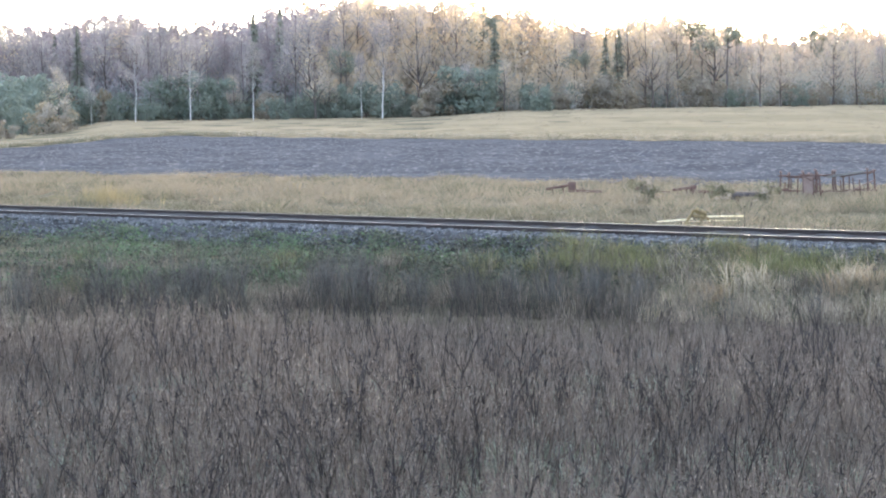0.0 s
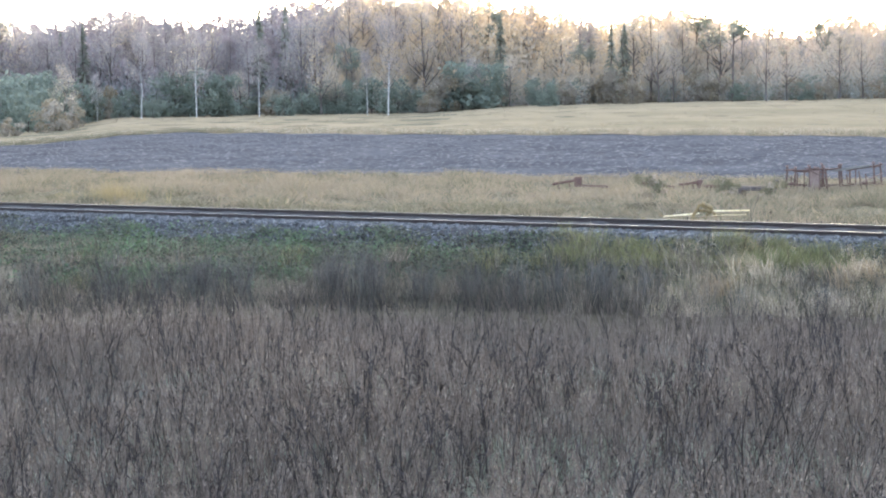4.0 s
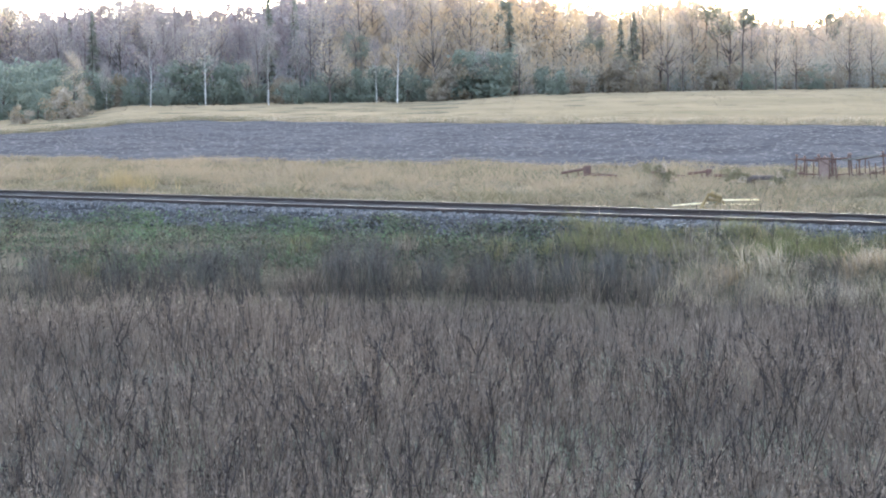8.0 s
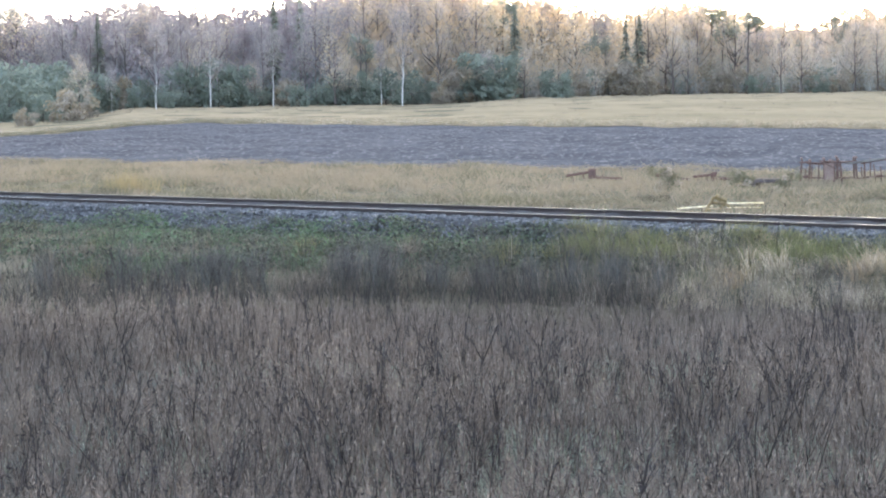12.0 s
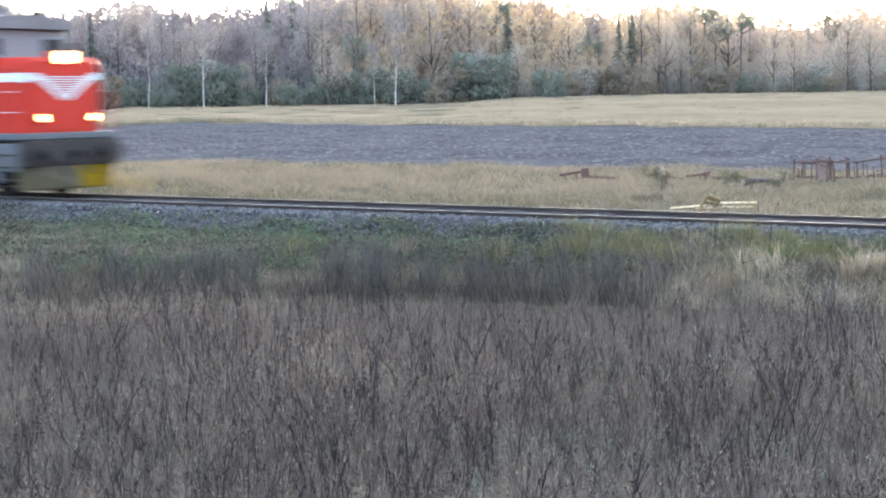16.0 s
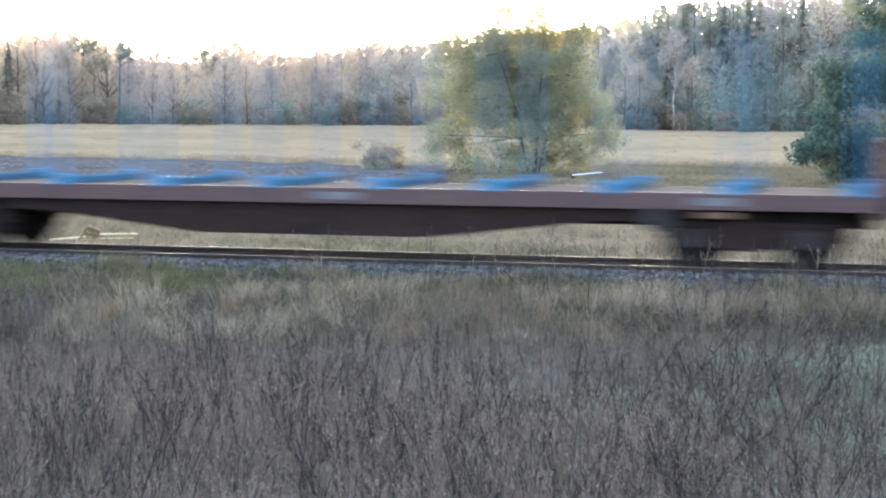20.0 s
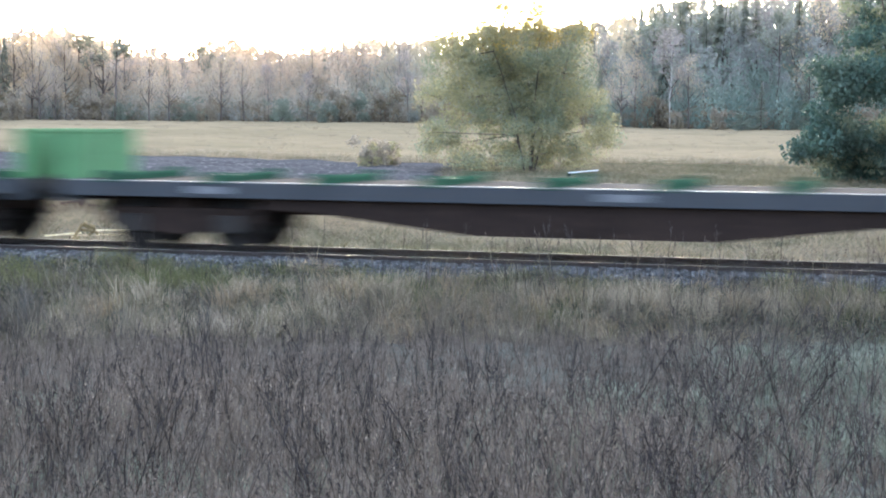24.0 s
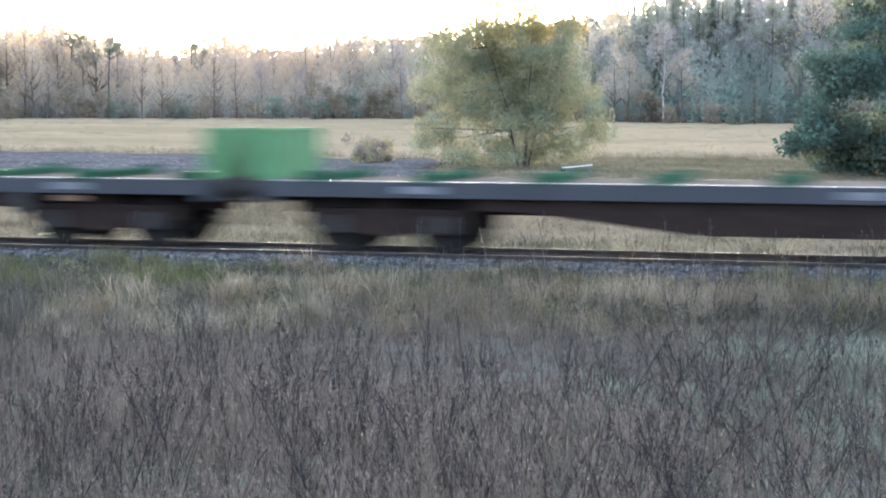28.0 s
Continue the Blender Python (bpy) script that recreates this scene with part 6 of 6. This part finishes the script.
# the sky's reflection is painted as a pale blue base colour
M["pane"] = material("window glass with painted sky reflection", (0.22, 0.275, 0.295), (0.20, 0.255, 0.275), (0.17, 0.21, 0.23), 0.8, 3.0, 0.08, 0.0, 0.0, spec=1.0)
M["roof_grey"] = material("pale grey cab roof", (0.125, 0.12, 0.125), (0.10, 0.097, 0.10), (0.075, 0.07, 0.07), 1.0, 8.0, 0.6, 0.0, 0.05)
M["roof_box"] = material("dark violet-grey roof box", (0.09, 0.08, 0.095), (0.07, 0.062, 0.075), (0.05, 0.045, 0.05), 1.0, 8.0, 0.7, 0.0, 0.05)
M["plate"] = material("pale stencilled panel", (0.11, 0.11, 0.12), (0.09, 0.09, 0.10), (0.06, 0.058, 0.058), 2.0, 14.0, 0.5, 0.0, 0.05)
M["glint"] = material("rubbed bright steel", (0.40, 0.385, 0.36), (0.31, 0.295, 0.275), (0.17, 0.15, 0.125), 1.5, 9.0, 0.5, 1.0, 0.1)

SCHEMES = [
    ("brown", "blue_dark", "brown_dark", "orange", True, "empty brown timber wagon with tall blue stakes and brown end walls"),
    ("brown", "blue_dark", "orange", "rustred", True, "empty brown timber wagon with blue stakes and a rusty front wall"),
    ("steelgrey", "dkgreen", "olive", "green", False, "empty dark flat timber wagon with olive front wall and green bunks"),
    ("brown", "blue_dark", "rustred", "rustred", True, "empty brown timber wagon with blue stakes and red end walls"),
    ("steelgrey", "dkgreen", "green", "green", False, "empty grey flat timber wagon with leaf-green end walls"),
    ("steelgrey", "dkgreen", "green", "green", False, "empty grey flat timber wagon with leaf-green end walls"),
    ("steelgrey", "teal", "olive", "green", False, "empty grey flat timber wagon with teal bunks and olive front wall"),
    ("steelgrey", "dkgreen", "green", "green", False, "empty grey flat timber wagon with leaf-green end walls"),
    ("steelgrey", "dkgreen", "green", "green", False, "empty grey flat timber wagon with leaf-green end walls"),
]
M["teal"] = material("teal green paint", (0.042, 0.115, 0.088), (0.034, 0.095, 0.073), (0.035, 0.07, 0.05), 0.9, 9.0, 0.9, 0.0, 0.08, spec=0.06)
ENDS = [-44.15, -63.3, -82.3, -101.7, -121.0, -140.3, -160.0, -179.75, -199.2]      # each wagon's front at 16 s

loco = build_loco()
wagons = [build_wagon(s) for s in SCHEMES]


# ---- things beyond the track ----
def build_scrap():
    # fallen yellow barrier with a twisted bracket
    x, y = -22.6, 43.6
    z = float(ground_z(x, y))
    b = thing("fallen_barrier", "broken yellow and white barrier lying in the grass", "barrier", m=pose(x, y, z + 0.02, 0, 0, 32) @ Matrix.Scale(0.84, 4))
    part("bar", box(-1.25, -0.1, -0.035, 0.035, 0.20, 0.255, 0.02), M["barrier"], b, "sun-bleached yellow bar").rotation_euler = (0, radians(-4), 0)
    part("bar", box(0.15, 1.5, -0.03, 0.03, 0.27, 0.325, 0.02), M["barrier"], b, "sun-bleached yellow bar")
    part("bar", box(0.35, 1.4, 0.1, 0.16, 0.13, 0.17, 0.015), M["barrier"], b)
    br = bmesh.new()
    tube((-0.4, -0.1, 0.0), (-0.1, -0.1, 0.52), 0.05, n=8, bm=br)
    tube((-0.1, -0.1, 0.52), (0.4, -0.05, 0.2), 0.05, n=8, bm=br)
    tube((-0.05, -0.1, 0.55), (0.3, -0.1, 0.40), 0.075, n=8, bm=br)
    tube((0.3, -0.1, 0.40), (0.12, -0.02, 0.12), 0.06, n=8, bm=br)
    tube((-0.22, 0.02, 0.34), (0.22, -0.14, 0.30), 0.05, n=8, bm=br)
    part("bracket", br, M["barrier_dull"], b, "bent dirty cream bracket")
    part("counterweight", box(-0.5, 0.45, -0.18, 0.18, -0.05, 0.14, 0.03), M["barrier_dull"], b)
    for s in (-2.2, -1.9):
        part("marker", box(s - 0.07, s + 0.07, -0.06, 0.06, -0.03, 0.1, 0.02), M["yellow"], b)
    # rusty racks of welded bars, knocked out of true
    q = np.random.default_rng(77)
    for k, (x, y, w, h, rz, lean) in enumerate(((-25.85, 57.3, 1.0, 0.80, 4, 3), (-24.95, 57.0, 0.7, 0.86, -8, -2), (-23.95, 57.8, 1.1, 0.86, 6, -4))):
        rk = thing("iron_rack", "rusty welded iron rack standing in rough grass", "scrap rack", "rusty racks", pose(x, y, float(ground_z(x, y)) - 0.02, 0, lean, rz))
        for ex in (-w / 2, w / 2):
            for ey in (-0.4, 0.4):
                top = h + q.uniform(-0.04, 0.14)
                post = part("post", tube((ex, ey, -0.1), (ex + q.normal(0, 0.03), ey + q.normal(0, 0.03), top), 0.036, 0.032, 6), M["rust"], rk)
                part("post_cap", tube((ex, ey, top - 0.02), (ex, ey, top + 0.04), 0.05, 0.045, 8), M["rust_pale"], post, "pale iron post top")
        for zz in (0.28, h - 0.03):
            for ey in (-0.4, 0.4):
                part("rail_bar", tube((-w / 2 - 0.06, ey - 0.03, zz + q.normal(0, 0.03)), (w / 2 + 0.08, ey - 0.03, zz + q.normal(0, 0.05)), 0.024, n=6), M["rust"], rk)
            for ex in (-w / 2, w / 2):
                part("end_bar", tube((ex, -0.42, zz), (ex, 0.42, zz + q.normal(0, 0.03)), 0.024, n=6), M["rust"], rk)
        for i in range(1, 5):
            px = -w / 2 + w * i / 5 + q.normal(0, 0.03)
            part("upright", tube((px, -0.41, 0.0), (px + q.normal(0, 0.05), -0.41, h + q.uniform(-0.25, 0.08)), 0.022, n=6), M["rust"], rk)
        if k == 2:
            part("top_board", box(-w / 2 - 0.25, w / 2 - 0.05, -0.47, -0.42, h - 0.03, h + 0.05, 0.012), M["timber"], rk, "pale weathered board").rotation_euler = (0, radians(-4), 0)
            part("loose_bar", tube((-w / 2, -0.46, 0.1), (w / 2 + 0.3, -0.44, 0.62), 0.02, n=6), M["rust_pale"], rk)
        if k == 1:
            part("panel", box(-0.28, 0.08, -0.47, -0.44, 0.22, 0.80, 0.01), M["rust_pale"], rk, "rusty sheet panel")
            part("loose_bar", tube((-0.45, -0.48, 0.9), (0.4, -0.46, 0.5), 0.02, n=6), M["rust"], rk)
    # smaller scrap
    for name, x, y, rz, lab in (("harrow_frame", -33.7, 55.2, 20, "rusty harrow frame half sunk in dry grass"), ("scrap_iron", -30.8, 55.8, -15, "bent rusty iron frame in the grass"), ("scrap_iron", -29.4, 56.3, 40, "low rusty iron frame lying in the grass")):
        z = float(ground_z(x, y))
        o = thing(name, lab, "scrap iron", m=pose(x, y, z, 0, 0, rz))
        k = 1.0 if name == "harrow_frame" else 0.8
        bm = bmesh.new()
        tube((-0.8 * k, 0, 0.26), (0.15 * k, 0, 0.42 * k), 0.045, n=8, bm=bm)
        tube((0.3 * k, -0.1, 0.2), (1.25 * k, 0, 0.16), 0.05, n=8, bm=bm)
        part("beam", bm, M["rust"], o)
        part("gear_box", box(0.0, 0.26 * k, -0.1, 0.1, 0.15 * k, 0.52 * k, 0.05), M["rust"], o)
        for px in (-0.6, -0.2, 0.5):
            part("tine", tube((px * k, 0, 0.3 * k), (px * k + 0.1, -0.1, -0.08), 0.025, n=6), M["rust"], o)
    x, y = -26.2, 54.3
    o = thing("timber_slab", "dark weathered slab on low blocks in the grass", "slab", m=pose(x, y, float(ground_z(x, y)), 0, 0, 8))
    part("slab", box(-0.62, 0.62, -0.3, 0.3, 0.26, 0.38, 0.02), M["bark"], o)
    for px in (-0.5, 0.5):
        part("block", box(px - 0.1, px + 0.1, -0.25, 0.25, -0.06, 0.26, 0.02), M["bark"], o)
    # low tilted trough by the broad tree
    x, y = -18.62, 89.3
    o = thing("field_trough", "small pale two-board stand tilted on thin dark legs by the tree", "trough", m=pose(x, y, float(ground_z(x, y)), 0, 0, 4))
    part("board", box(-0.75, 0.75, -0.15, 0.15, 0.0, 0.06, 0.01), M["white"], o, "weathered white board").matrix_basis = pose(0, 0, 0.64, 0, -6, 0)
    part("board", box(-0.35, 0.75, -0.15, 0.15, 0.0, 0.05, 0.01), M["timber"], o).matrix_basis = pose(0, -0.1, 0.36, 0, -3, 0)
    part("bracket", box(-0.80, -0.62, -0.13, 0.13, 0.44, 0.60, 0.01), M["dark"], o)
    for px, h in ((-0.68, 0.58), (0.6, 0.70)):
        part("leg", box(px - 0.025, px + 0.025, -0.1, 0.1, -0.1, h, 0.006), M["timber"], o)


M["rust_pale"] = material("pale rusty iron", (0.21, 0.15, 0.125), (0.17, 0.12, 0.10), (0.25, 0.20, 0.17), 3.0, 24.0, 0.85, 0.1, 0.3)
M["barrier_dull"] = material("dirty ochre barrier paint", (0.19, 0.135, 0.055), (0.14, 0.10, 0.042), (0.09, 0.066, 0.034), 2.0, 10.0, 0.7, 0.0, 0.1)
M["barrier"] = material("bleached barrier paint", (0.70, 0.61, 0.40), (0.62, 0.50, 0.27), (0.45, 0.34, 0.14), 1.2, 9.0, 0.5, 0.0, 0.05)
build_scrap()
build_single_trees()
build_wood()
build_grass()
build_weeds()


# ---- what moves ----
def motions():
    times = [0.0, 4.0, 8.0, 12.0, 14.0] + [15.0 + 0.5 * i for i in range(29)]
    for ob, x in [(loco, FRONT)] + list(zip(wagons, ENDS)):
        walk(ob, [(t, pose(x + SPEED * (t - 16.0), TRACK_Y, 0)) for t in times])
    for w, x, r in spinning:
        bogie = w.parent
        start = {loco.name: FRONT, **{g.name: e for g, e in zip(wagons, ENDS)}}[bogie.parent.name] + bogie.location.x + x
        t0 = max(15.5, 16.0 + (-36 - start) / SPEED)
        t1 = min(28.0, 16.0 + (2 - start) / SPEED)
        if t1 <= t0:
            continue
        k0, k1 = math.floor(t0 * 30), math.ceil(t1 * 30)
        step = math.degrees(SPEED / 30 / r)
        rows = [(0.0, pose(x, 0, r))] + [(k / 30, pose(x, 0, r, 0, (k - k0) * step, 0)) for k in range(k0, k1 + 1)]
        if rows[-1][0] < 28.0:
            rows.append((28.0, rows[-1][1]))
        walk(w, rows)


motions()
